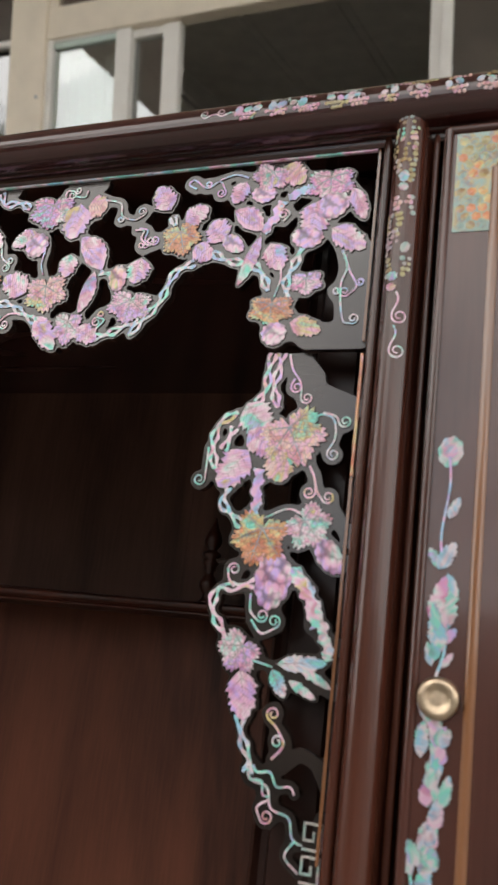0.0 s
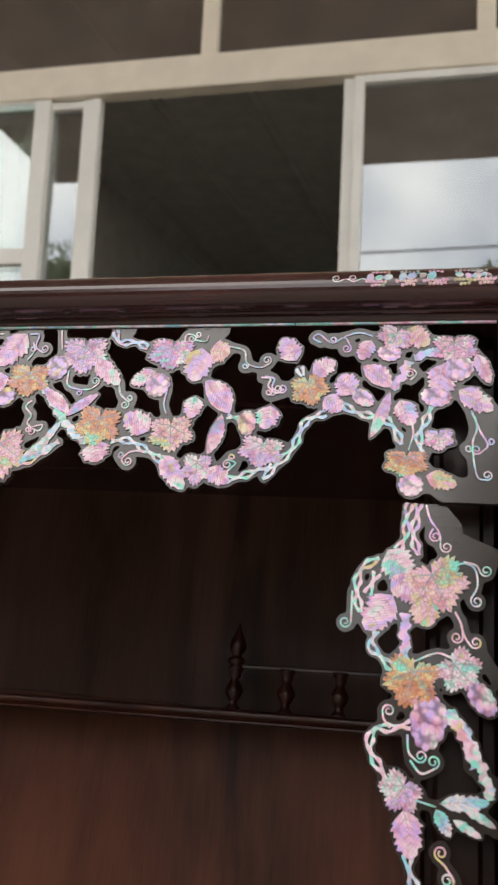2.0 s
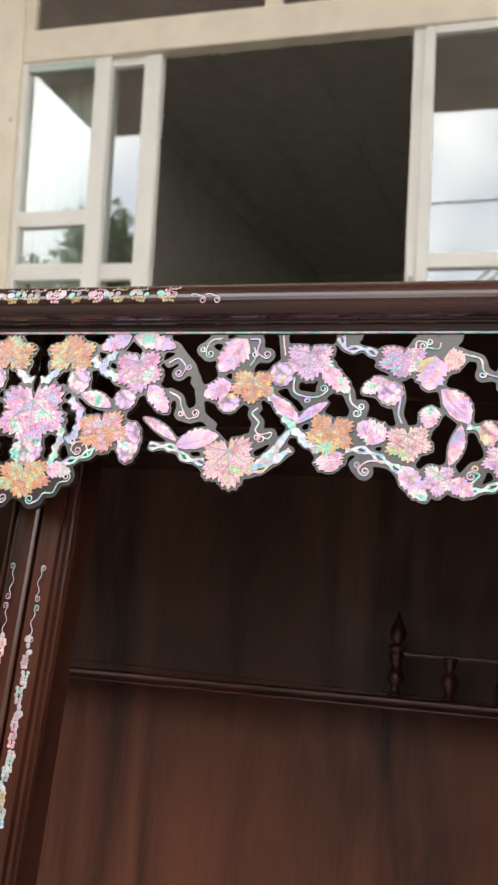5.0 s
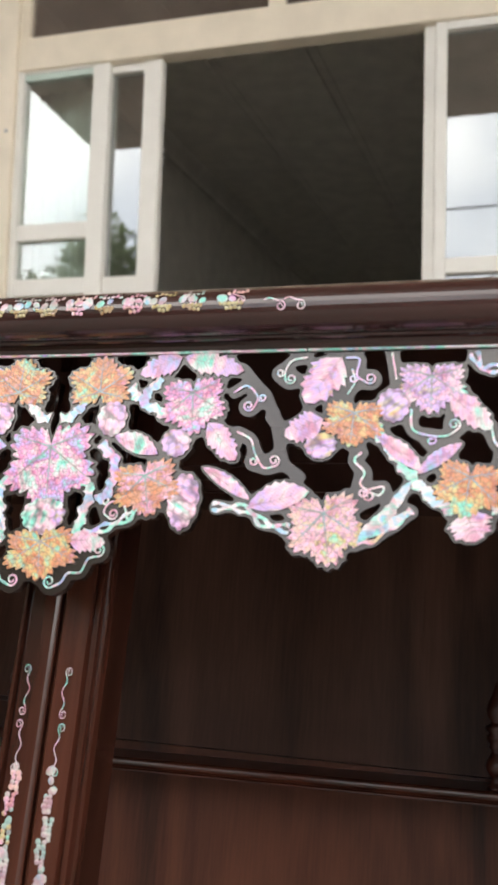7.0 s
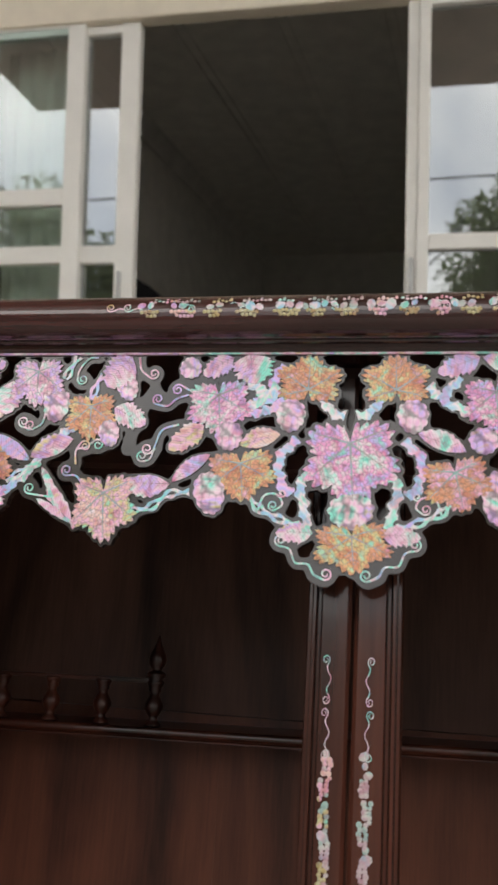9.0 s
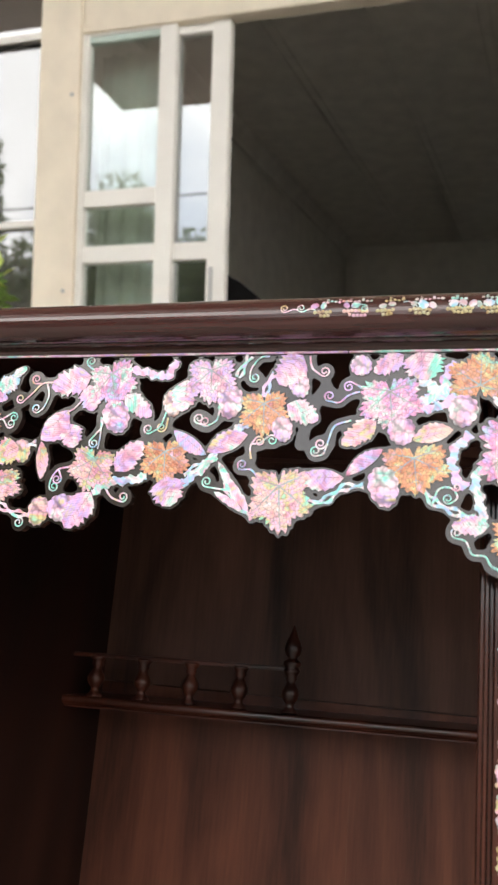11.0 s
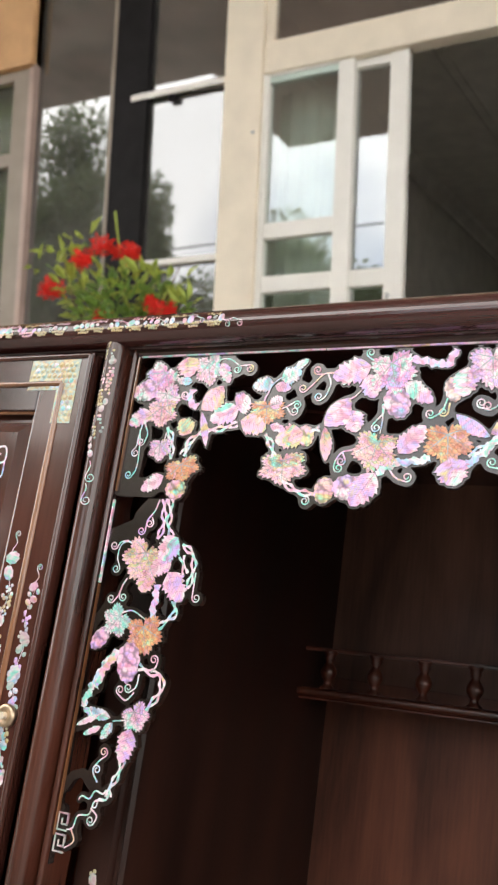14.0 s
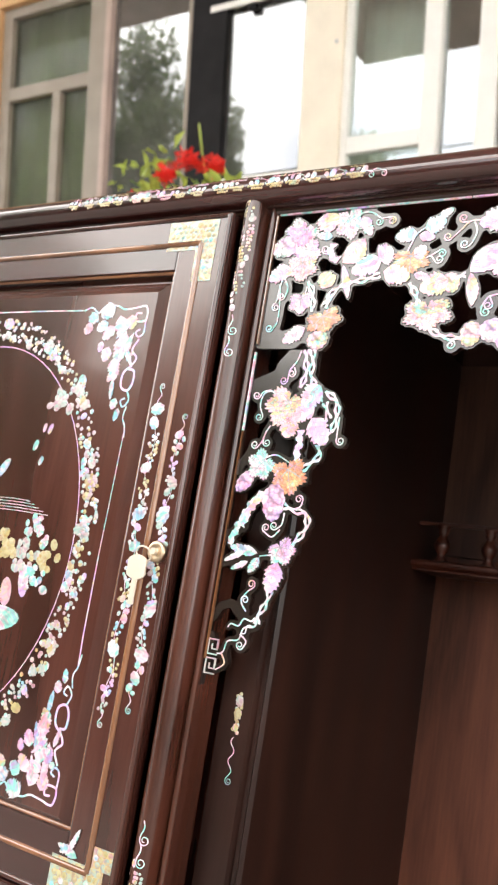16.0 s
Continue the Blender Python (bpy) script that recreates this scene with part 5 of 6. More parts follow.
apron_core()
board.pieces += [mirror_piece(q) for q in board.pieces]
apron_middle()
apron_right()
apron_left()
apron = board_mesh("fretwork_apron", board, (-0.5515, 0.5515, 1.080, 1.2525),
                   [(-0.552, 0.552, 1.2490, 1.254), (-0.552, -0.5485, 1.118, 1.254), (0.5485, 0.552, 1.118, 1.254)], 0.0011, cabinet,
                   "pierced dark apron board with grape vines in mother-of-pearl", 0.0032)
inlay(board.pieces, apron)
board = Fretwork()
leg_left()
for mirror in (True, False):
    if not mirror:
        board.pieces = [mirror_piece(q) for q in board.pieces]
        board.webs = [([(-x, z) for x, z in line], radius) for line, radius in board.webs]
    edge = (-0.552, -0.5485) if mirror else (0.5485, 0.552)
    region = (-0.5515, -0.430) if mirror else (0.430, 0.5515)
    leg = board_mesh("fretwork_leg", board, (*region, 0.806, 1.1175), [(*edge, 0.806, 1.1175)], 0.0011, cabinet,
                     "pierced dark side bracket with trailing pearl vines", 0.0027)
    inlay(board.pieces, leg)
    if not mirror:
        leg.location = (0, 0.006, 0.001)  # this bracket sits deeper in its rebate
    # squared meander at the foot of the bracket
    s = -1 if mirror else 1
    for k in range(2):
        z = 0.8175 + 0.0165 * k
        for lo, hi in (((0.537, z), (0.5475, z + 0.0011)), ((0.5464, z), (0.5475, z + 0.014)), ((0.537, z + 0.0129), (0.5475, z + 0.014)),
                       ((0.537, z + 0.0045), (0.5381, z + 0.014)), ((0.537, z + 0.0045), (0.5435, z + 0.0056)), ((0.5424, z + 0.0045), (0.5435, z + 0.0095))):
            part("meander", box((min(s * lo[0], s * hi[0]), PROUD, lo[1]), (max(s * lo[0], s * hi[0]), 0.001, hi[1])), VINE_PEARL["s"], leg)

# pearl stringing round the bay
for x0, x1, tone in ((-0.546, -0.36, "w"), (-0.359, -0.12, "p"), (-0.119, 0.16, "w"), (0.161, 0.40, "g"), (0.401, 0.546, "w")):
    part("stringing", box((x0, -0.0020, 1.2497), (x1, 0.0, 1.2510)), VINE_PEARL[tone], cabinet, "thin line of pearl stringing")
for s in (-1, 1):
    for z0, z1, tone in ((0.83, 1.036, ""), (1.037, 1.112, "w" if s < 0 else "o"), (1.120, 1.2497, "")):
        part("stringing", box((s * 0.5478 - 0.0008, -0.0025, z0), (s * 0.5478 + 0.0008, 0.0, z1)), VINE_PEARL[tone] if tone else HIGHLIGHT_WOOD, cabinet, "thin line of stringing")


# ---------------------------------------------------------------- small inlays on rails, posts and doors
def disc(bm, centre, normal, r, lift=0.0004, sides=8, material_index=0, squash=1.0):
    """A small domed disc of pearl laid on a surface."""
    normal = Vector(normal).normalized()
    a = normal.cross(Vector((0.3, 0.2, 1.0))).normalized()
    b = normal.cross(a)
    c = Vector(centre)
    ring = [bm.verts.new(c + (a * math.cos(t) + b * math.sin(t) * squash) * r) for t in [2 * math.pi * k / sides for k in range(sides)]]
    top = bm.verts.new(c + normal * lift)
    for k in range(sides):
        f = bm.faces.new((ring[k], ring[(k + 1) % sides], top))
        f.material_index = material_index


def toothed(bm, centre, normal, r, material_index=0):
    """A small scalloped leaf or blossom, longer than wide."""
    normal = Vector(normal).normalized()
    a = normal.cross(Vector((0.1, 0.9, 0.3))).normalized()
    b = normal.cross(a)
    c = Vector(centre)
    turn = (centre[0] * 913 + centre[2] * 517 + r * 9000) % 6.28
    a, b = a * math.cos(turn) + b * math.sin(turn), b * math.cos(turn) - a * math.sin(turn)
    ring = [bm.verts.new(c + (a * math.cos(t) * 1.12 + b * math.sin(t) * 0.86) * r * (0.84 + 0.18 * abs(math.sin(t * 4.0 + turn)))) for t in [2 * math.pi * k / 24 for k in range(24)]]
    top = bm.verts.new(c + normal * 0.0005)
    for k in range(24):
        f = bm.faces.new((ring[k], ring[(k + 1) % 24], top))
        f.material_index = material_index


class Inlays:
    """Small pearl pieces of one zone: each leaf or blossom a part of its own, all the tiny berries one mesh."""

    def __init__(self, parent, leaf_name, berry_name, side=1):
        self.parent, self.leaf_name, self.berry_name, self.side, self.berries = parent, leaf_name, berry_name, side, bmesh.new()

    def berry(self, centre, normal, r, m):
        disc(self.berries, centre, normal, r, material_index=m)

    def leaf(self, centre, normal, r, m):
        bm = bmesh.new()
        toothed(bm, (0, 0, 0), normal, r * (1 + 0.2 * math.sin(centre[2] * 4000)))
        flip(bm, self.side)
        ob = part(self.leaf_name, bm, SMALL[m], self.parent)
        ob.location = (centre[0] * self.side, centre[1], centre[2])

    def close(self, label):
        tagged(part(self.berry_name, flip(self.berries, self.side), SMALL, self.parent, label), kind="stuff")


def flip(bm, side):
    if side < 0:
        for v in bm.verts:
            v.co.x = -v.co.x
    return bm


SMALL = [pearl("small_pearl_" + TINT_NAMES[k], *[tuple(0.80 * q for q in c) for c in VINE_TINTS[k]]) for k in "sgwyvr"]


def curl(x, z, way, size, up=False):
    """A small scrolling tendril as a line of points in x, z."""
    d = [Vector((x, z)) + (Vector((size * 0.06 * math.sin(t * 5), way * size * 0.6 * t)) if up else Vector((way * size * 0.6 * t, size * 0.06 * math.sin(t * 5)))) for t in [k / 8 for k in range(9)]]
    return coil(d, 1 if up else -1, size * 0.17, size * 0.05, 1.3)


def on_nose(x, angle, lift=0.0002):
    a = radians(angle)
    n = Vector((0, math.cos(a), math.sin(a)))
    return Vector((x, -0.012, 1.2715)) + n * (0.0145 + lift), n


def on_post(side, z, angle, lift=0.0002):
    a = radians(angle)
    n = Vector((math.cos(a), math.sin(a), 0))
    return Vector((side * 0.569, -0.010, z)) + n * (0.0100 + lift), n


def rail_cluster(x0, x1, r, zone):
    """A stretch of the rail's band: hanging bunches in gold, toothed leaves along the middle, rows of pale blossom above."""
    x = x0
    while x < x1:
        n = r.randint(5, 7)
        tone = r.choice((3, 3, 5))
        for k in range(n):                   # a bunch of two rows, the lower one shorter
            zone.berry(*on_nose(x + 0.0026 * k, 184 + r.uniform(-2, 2)), 0.0014, tone)
            if 1 <= k < n - 1:
                zone.berry(*on_nose(x + 0.0026 * k + 0.0013, 194 + r.uniform(-2, 2)), 0.0013, tone)
        at = x + r.uniform(-0.002, 0.004)
        for k in range(r.randint(2, 3)):     # leaves
            zone.leaf(*on_nose(at + 0.0062 * k, 169 + r.uniform(-4, 4)), r.uniform(0.0025, 0.0034), r.choice((1, 1, 2, 4, 1, 0)))
        at, tone = x + r.uniform(-0.002, 0.006), r.choice((2, 5, 0, 3))
        for k in range(r.randint(4, 7)):     # blossoms above
            zone.berry(*on_nose(at + 0.0028 * k, 151 + r.uniform(-3, 3)), r.uniform(0.0011, 0.0015), tone)
            if k % 3 == 1:
                zone.berry(*on_nose(at + 0.0028 * k, 141), 0.0011, tone)
        x += r.uniform(0.018, 0.023)


def bent(line, place, width, bm, material_index=0):
    """A thin ribbon along a line of (x, z) in metres, bent onto a curved face by place(x, z)."""
    left, right = [], []
    for i, p in enumerate(line):
        d = (line[min(i + 1, len(line) - 1)] - line[max(i - 1, 0)]).normalized()
        n = Vector((-d.y, d.x))
        w = width * (1 - 0.45 * i / len(line)) / 2
        left.append(bm.verts.new(place(*(p + n * w)))), right.append(bm.verts.new(place(*(p - n * w))))
    for i in range(len(line) - 1):
        f = bm.faces.new((left[i], left[i + 1], right[i + 1], right[i]))
        f.material_index = material_index
    return bm


def nose_place(x, z):
    a = math.pi - math.asin(max(-1, min(1, (z - 1.2715) / 0.0145)))
    return Vector((x, -0.012 + 0.0148 * math.cos(a), 1.2715 + 0.0148 * math.sin(a)))


seeded = random.Random(21)
rail_zone = Inlays(cabinet, "rail_leaf", "rail_berry")
for x0, x1 in ((-0.140, -0.05), (-0.05, 0.05), (0.05, 0.138), (0.455, 0.53), (0.53, 0.61), (0.61, 0.70), (0.70, 0.80), (-0.53, -0.455), (-0.61, -0.53), (-0.70, -0.61), (-0.80, -0.70)):
    rail_cluster(x0, x1 - 0.012, seeded, rail_zone)
rail_zone.close("bands of small pearl berries along the rail")
for x, way in ((0.138, 1), (-0.140, -1), (0.455, -1), (-0.455, 1)):
    bm = bmesh.new()
    for k in range(2):
        bent(curl(x + way * 0.012 * k, 1.272, way, 0.017), nose_place, 0.0008, bm)
    part("rail_tendril", bm, VINE_PEARL["w"], cabinet)
for x in (-0.115, -0.08, -0.05, -0.02, 0.015, 0.05, 0.085, 0.115, 0.49, 0.53, 0.57, 0.61, 0.65, 0.70, 0.75, -0.48, -0.52, -0.56, -0.60, -0.65, -0.70, -0.75):
    part("rail_tendril", bent(curl(x, 1.276, 1, 0.015), nose_place, 0.0007, bmesh.new()), VINE_PEARL["w"], cabinet)

for side in (-1, 1):
    zone = Inlays(cabinet, "post_leaf", "post_berry")
    for z0, z1 in ((1.145, 1.262), (0.60, 0.655)):
        z = z1
        while z > z0:
            kind = seeded.random()
            if kind < 0.35:
                zone.leaf(*on_post(side, z, 270 + seeded.uniform(-35, 35)), 0.0033, seeded.choice((0, 1, 0, 2)))
                z -= 0.007
            else:
                mat = seeded.choice((0, 3, 3, 5, 3))
                for lane in seeded.sample((-58, -44, -30, -16, -2, 14, 30), 4):
                    for k in range(seeded.randint(2, 5)):
                        zone.berry(*on_post(side, z - 0.0034 * k, 270 + lane + seeded.uniform(-6, 6)), seeded.uniform(0.0011, 0.0019), mat if seeded.random() < 0.7 else 0)
                z -= 0.011
    zone.close("strings of small pearl berries on the post")
    for z in (1.143, 1.122, 0.690, 0.672):
        place = lambda x, z: on_post(side, z, 270 + degrees_of(x))[0]
        degrees_of = lambda x: x / 0.0100 * 57.3
        part("post_tendril", bent(curl(0.0, z, -1, 0.026, True), place, 0.0011, bmesh.new()), VINE_PEARL["w"], cabinet)

# mullion and inner stiles: scrolls above, blossoms below
def stile_string(x, y, z_top, z_end, mirror):
    zone = Inlays(cabinet, "stile_leaf", "stile_berry")
    for z in (z_top - 0.012, z_top - 0.045):
        bm = bmesh.new()
        line = [Vector((x + 0.0016 * math.sin(k * 0.55), z - 0.0012 * k)) for k in range(19)]
        for way, run in ((1, line), (-1, line[::-1])):
            bent(coil(run[6:], way, 0.0030, 0.0008, 1.35), lambda a, b: Vector((x + mirror * (a - x) * 0.8, y - 0.0004, b)), 0.0007, bm)
        part("stile_tendril", bm, VINE_PEARL["w"], cabinet)
    z = z_top - 0.066
    while z > z_end:
        kind = seeded.random()
        if kind < 0.6:
            m = seeded.choice((0, 5, 1, 0, 3))
            for lane in (-1, 1):
                for k in range(seeded.randint(4, 6)):
                    zone.berry((x + lane * 0.0017 + 0.0012 * math.sin(z * 300) + seeded.uniform(-0.0007, 0.0007), y, z - 0.0027 * k), (0, -1, 0), seeded.uniform(0.0014, 0.0021), m if seeded.random() < 0.7 else 0)
            z -= 0.0125
        else:
            zone.leaf((x + seeded.uniform(-0.0015, 0.0015), y, z - 0.002), (0, -1, 0), seeded.uniform(0.0024, 0.0034), seeded.choice((0, 3, 0, 1)))
            z -= 0.0055
    zone.close("strings of small pearl berries on the stile")


stile_string(0.0020 + 0.0120, 0.0366, 1.064, 0.62, 1)
stile_string(0.0010 - 0.0120, 0.0366, 1.064, 0.62, -1)
for side in (-1, 1):
    zone = Inlays(cabinet, "stile_leaf", "stile_berry")
    for k in range(16):
        zone.berry((side * (0.5235 + seeded.uniform(-0.0028, 0.0028)), 0.0296, 0.803 - 0.0022 * k), (0, -1, 0), 0.0019, seeded.choice((3, 3, 0, 5)))
    for z, m in ((0.797, 0), (0.786, 3), (0.774, 5)):
        zone.leaf((side * 0.5235, 0.0293, z), (0, -1, 0), 0.0042, m)
    zone.close("small cluster of gold pearl berries on the stile")
    tail = [Vector((0.5235 + 0.0022 * math.sin(k * 0.42), 0.766 - 0.0011 * k)) for k in range(36)]
    part("stile_tendril", bent(coil(tail, side, 0.003, 0.0009, 1.3), lambda a, b: Vector((side * a, 0.0292, b)), 0.0009, bmesh.new()), VINE_PEARL["w"], cabinet)


# ---------------------------------------------------------------- doors
def frustum(lo, hi, y_out, y_in, run):
    """A raised field with sloping margins, in the x, z plane."""
    bm = bmesh.new()
    outer = [bm.verts.new((x, y_out, z)) for x, z in ((lo[0], lo[1]), (hi[0], lo[1]), (hi[0], hi[1]), (lo[0], hi[1]))]
    inner = [bm.verts.new((x, y_in, z)) for x, z in ((lo[0] + run, lo[1] + run), (hi[0] - run, lo[1] + run), (hi[0] - run, hi[1] - run), (lo[0] + run, hi[1] - run))]
    for k in range(4):
        bm.faces.new((outer[k], outer[(k + 1) % 4], inner[(k + 1) % 4], inner[k]))
    bm.faces.new(inner)
    bm.faces.new([bm.verts.new((v.co.x, y_out + 0.008, v.co.z)) for v in outer][::-1])
    return bm


D0, D1, DZ0, DZ1 = 0.590, 1.146, 0.600, 1.2515     # door edges
FACE = -0.0165


def rod(a, b, r, axis, bm=None):
    """A half-round bead along x or z on the door's face."""
    bm = bm or bmesh.new()
    if axis == "z":
        return extrude([(a[0] + r * math.cos(t), a[1] - r * math.sin(t)) for t in [math.pi * k / 8 for k in range(9)]], "z", a[2], b[2], bm)
    return extrude([(a[1] - r * math.sin(t), a[2] + r * math.cos(t)) for t in [math.pi * k / 8 for k in range(9)]], "x", a[0], b[0], bm)


def ribbon_piece(name, parent, side, y, tone, width, *points, step=1.2):
    line = spline(points, step)
    outline = ribbon(line, lambda d, t: width)
    return flat_piece(name, [(side * x / 1000, z / 1000) for x, z in outline], VINE_PEARL[tone], parent, rng.uniform(0.0, 0.0003), y=y, strip=True)


def leaf_piece(name, parent, side, y, tone, bx, bz, tx, tz, w, local):
    u, v, n = frame_of(bx, bz, tx, tz)
    outline = [(side * x / 1000, z / 1000) for x, z in placed(local, bx, bz, u, v, n, w)]
    return flat_piece(name, outline, HATCHED_PEARL[tone], parent, rng.uniform(0.0, 0.0006), y=y)


def garland(door, x, z_top, z_end, side, r):
    """A trailing string of pearl on a door stile: a winding stem, round berries, scalloped leaves, a few large blossoms."""
    zone = Inlays(door, "garland_leaf", "garland_berry", side)
    sway = lambda z: 0.0026 * math.sin((z_top - z) * 120 + x * 50)
    z = z_top
    while z > z_end:
        kind = r.random()
        if kind < 0.55:
            m = r.choice((1, 0, 3, 0, 1, 4))
            for q in range(r.randint(5, 9)):
                zone.berry((x + sway(z) + r.uniform(-0.0052, 0.0052), FACE - 0.0003, z - 0.0019 * q), (0, -1, 0), r.uniform(0.0013, 0.0022), m)
            z -= 0.010
        elif kind < 0.88:
            for s in (-1, 1):
                zone.leaf((x + sway(z) + s * r.uniform(0.001, 0.004), FACE - 0.0003 - 0.0001 * s, z + s * 0.002), (0, -1, 0), r.uniform(0.0026, 0.0042), r.choice((1, 0, 2, 1, 4, 5)))
            z -= 0.007
        else:
            zone.leaf((x + sway(z), FACE - 0.0004, z - 0.003), (0, -1, 0), r.uniform(0.0062, 0.0080), r.choice((1, 2, 0)))
            z -= 0.014
    zone.close("trailing string of pearl berries")
    stem = [Vector((x + sway(z_end + (z_top - z_end) * k / 90), z_end + (z_top - z_end) * k / 90)) for k in range(91)]
    part("garland_stem", flip(bent(stem, lambda a, b: Vector((a, FACE - 0.0002, b)), 0.0008, bmesh.new()), side), VINE_PEARL["w"], door)
    for z, way in ((z_end + 0.002, -1), (z_top, 1)):
        tail = [Vector((x + sway(z) + 0.0018 * math.sin(k * 0.5), z + way * 0.0012 * k)) for k in range(18)]
        part("garland_tendril", flip(bent(coil(tail, way, 0.0028, 0.0008, 1.3), lambda a, b: Vector((a, FACE - 0.0005, b)), 0.0009, bmesh.new()), side), VINE_PEARL["w"], door)


def plaque(parent, x0, x1, z0, z1, side, r, gold):
    """A plate of honeycomb pearl."""
    base = part("corner_plaque", flip(box((x0, FACE - 0.0006, z0), (x1, FACE + 0.002, z1)), side), VINE_PEARL["t"], parent, "plate of pearl honeycomb")
    bm = bmesh.new()
    step, row, z = 0.0062, 0, z0 + 0.004
    while z < z1 - 0.003:
        x = x0 + 0.004 + (step / 2 if row % 2 else 0)
        while x < x1 - 0.003:
            disc(bm, (x, FACE - 0.0007, z), (0, -1, 0), 0.0030, 0.0006, 6, r.choice((0, 0, 1, 2, 1)))
            x += step
        z += step * 0.87
        row += 1
    tagged(part("honeycomb", flip(bm, side), [VINE_PEARL["o"] if gold else SMALL[3], VINE_PEARL["t"], SMALL[3] if gold else SMALL[1]], base), kind="stuff")
    return base


def build_door(side):
    r = random.Random(5 + side)
    door = part("door", flip(box((D0, FACE + 0.012, DZ0), (D1, 0.012, DZ1)), side), ROSEWOOD_Z, cabinet, "panelled door with pearl garlands, shut")
    w = 0.059
    for x0, x1 in ((D0, D0 + w), (D1 - w, D1)):
        part("stile", flip(box((x0, FACE, DZ0), (x1, 0.010, DZ1), 0.002), side), ROSEWOOD_Z, door)
    for z0, z1 in ((DZ0, DZ0 + w), (DZ1 - w, DZ1)):
        part("rail", flip(box((D0 + w, FACE, z0), (D1 - w, 0.010, z1), 0.0015), side), ROSEWOOD_X, door)
    # beads: one proud round the outside, one round the sight edge
    for off, rad in ((0.0035, 0.0026), (0.0315, 0.0030), (w + 0.0005, 0.0022)):
        y = FACE if off < w else FACE + 0.004
        for a, b, axis in (((D0 + off, DZ0 + off), (D0 + off, DZ1 - off), "z"), ((D1 - off, DZ0 + off), (D1 - off, DZ1 - off), "z"),
                           ((D0 + off, DZ0 + off), (D1 - off, DZ0 + off), "x"), ((D0 + off, DZ1 - off), (D1 - off, DZ1 - off), "x")):
            part("bead", flip(rod((a[0], y, a[1]), (b[0], y, b[1]), rad, axis), side), ROSEWOOD_Z if off < 0.01 else HIGHLIGHT_WOOD, door)
    P0, P1, PZ0, PZ1 = D0 + w + 0.005, D1 - w - 0.005, DZ0 + w - 0.004, DZ1 - w - 0.010
    part("panel", flip(frustum((P0, PZ0), (P1, PZ1), FACE + 0.007, FACE + 0.0015, 0.011), side), ROSEWOOD_Z, door)
    yp = FACE + 0.0022
    gold = side > 0          # that door has the redder plates
    for z0, z1, up in ((1.2135, 1.2445, 1), (0.608, 0.637, -1)):
        plaque(door, 0.604 if not gold else 0.598, 0.663, z0, z1, side, r, gold)
        s0, s1 = (1.180, z0) if up == 1 else (z1, 0.655)
        shift = 0.0 if gold or up == 1 else -0.009
        plaque(door, (0.604 if not gold else 0.598) + shift, 0.627 + shift, s0, s1, side, r, gold)
    if side < 0:
        garland(door, 0.6070, 1.024, 0.79, side, r)
        garland(door, 0.6365, 1.053, 0.772, side, r)
    else:
        # a tall flower spray in green pearl
        y = FACE
        leaf = ovate(3)
        ribbon_piece("flower_stem", door, 1, y, "v", 1.2, (605, 1046), (606, 1030), (603, 1005), (604, 990))
        bm = bmesh.new()
        toothed(bm, (0.605, y - 0.0004, 1.049), (0, -1, 0), 0.008, 1)
        disc(bm, (0.605, y - 0.0010, 1.049), (0, -1, 0), 0.004, material_index=4)
        part("blossom", bm, SMALL, door)
        leaf_piece("spray_leaf", door, 1, y, "g", 606, 1012, 611, 1024, 6, leaf)
        for bx, bz, tx, tz, wd, tone in ((602, 985, 610, 1000, 9, "g"), (604, 986, 597, 996, 6, "g"), (607, 984, 613, 972, 5, "g"), (600, 958, 606, 982, 9, "m"), (606, 952, 609, 982, 12, "g"),
                                         (604, 945, 601, 962, 8, "g"), (606, 948, 613, 956, 6, "v"), (602, 936, 599, 948, 5, "g"), (607, 936, 612, 944, 4, "p")):
            leaf_piece("spray_leaf", door, 1, y, tone, bx, bz, tx, tz, wd, leaf)
        for bz, n, wide in ((948, 6, 7), (905, 9, 9), (886, 10, 11), (866, 9, 12), (846, 10, 12), (824, 9, 11), (800, 8, 10)):
            for k in range(n):
                x0, z0 = 605 + r.uniform(-wide, wide) * 0.5, bz + r.uniform(-9, 9)
                lean = r.uniform(-0.9, 0.9)
                size = r.uniform(9, 19)
                leaf_piece("spray_leaf", door, 1, y - 0.0002 * (k % 4), r.choice("ggggwv"), x0, z0, x0 + math.sin(lean) * size * 0.55, z0 + math.cos(lean) * size, r.uniform(4.5, 8.0), ovate(k + bz))
        for bz, tz, sway in ((870, 905, 5), (820, 862, -6), (930, 962, 4)):
            ribbon_piece("flower_stem", door, 1, y, "g", 1.4, (604, bz), (604 + sway, (bz + tz) / 2), (605, tz))
        for x, z in ((0.599, 0.812), (0.612, 0.822), (0.600, 0.79)):
            bm = bmesh.new()
            toothed(bm, (x, y - 0.0004, z), (0, -1, 0), 0.006, 1)
            part("blossom", bm, SMALL, door)
    for bx, bz, tx, tz, wd, tone in ((634, 640, 658, 647, 9, "g"), (646, 641, 636, 664, 6, "w"), (644, 648, 655, 640, 7, "g")):
        leaf_piece("frame_leaf", door, side, FACE, tone, bx, bz, tx, tz, wd, ovate(bx))
    # oval wreath with a landscape in it
    cx, cz, hw, hh = 0.868, 0.912, 0.181, 0.235
    zone = Inlays(door, "wreath_blossom", "wreath_berry", side)
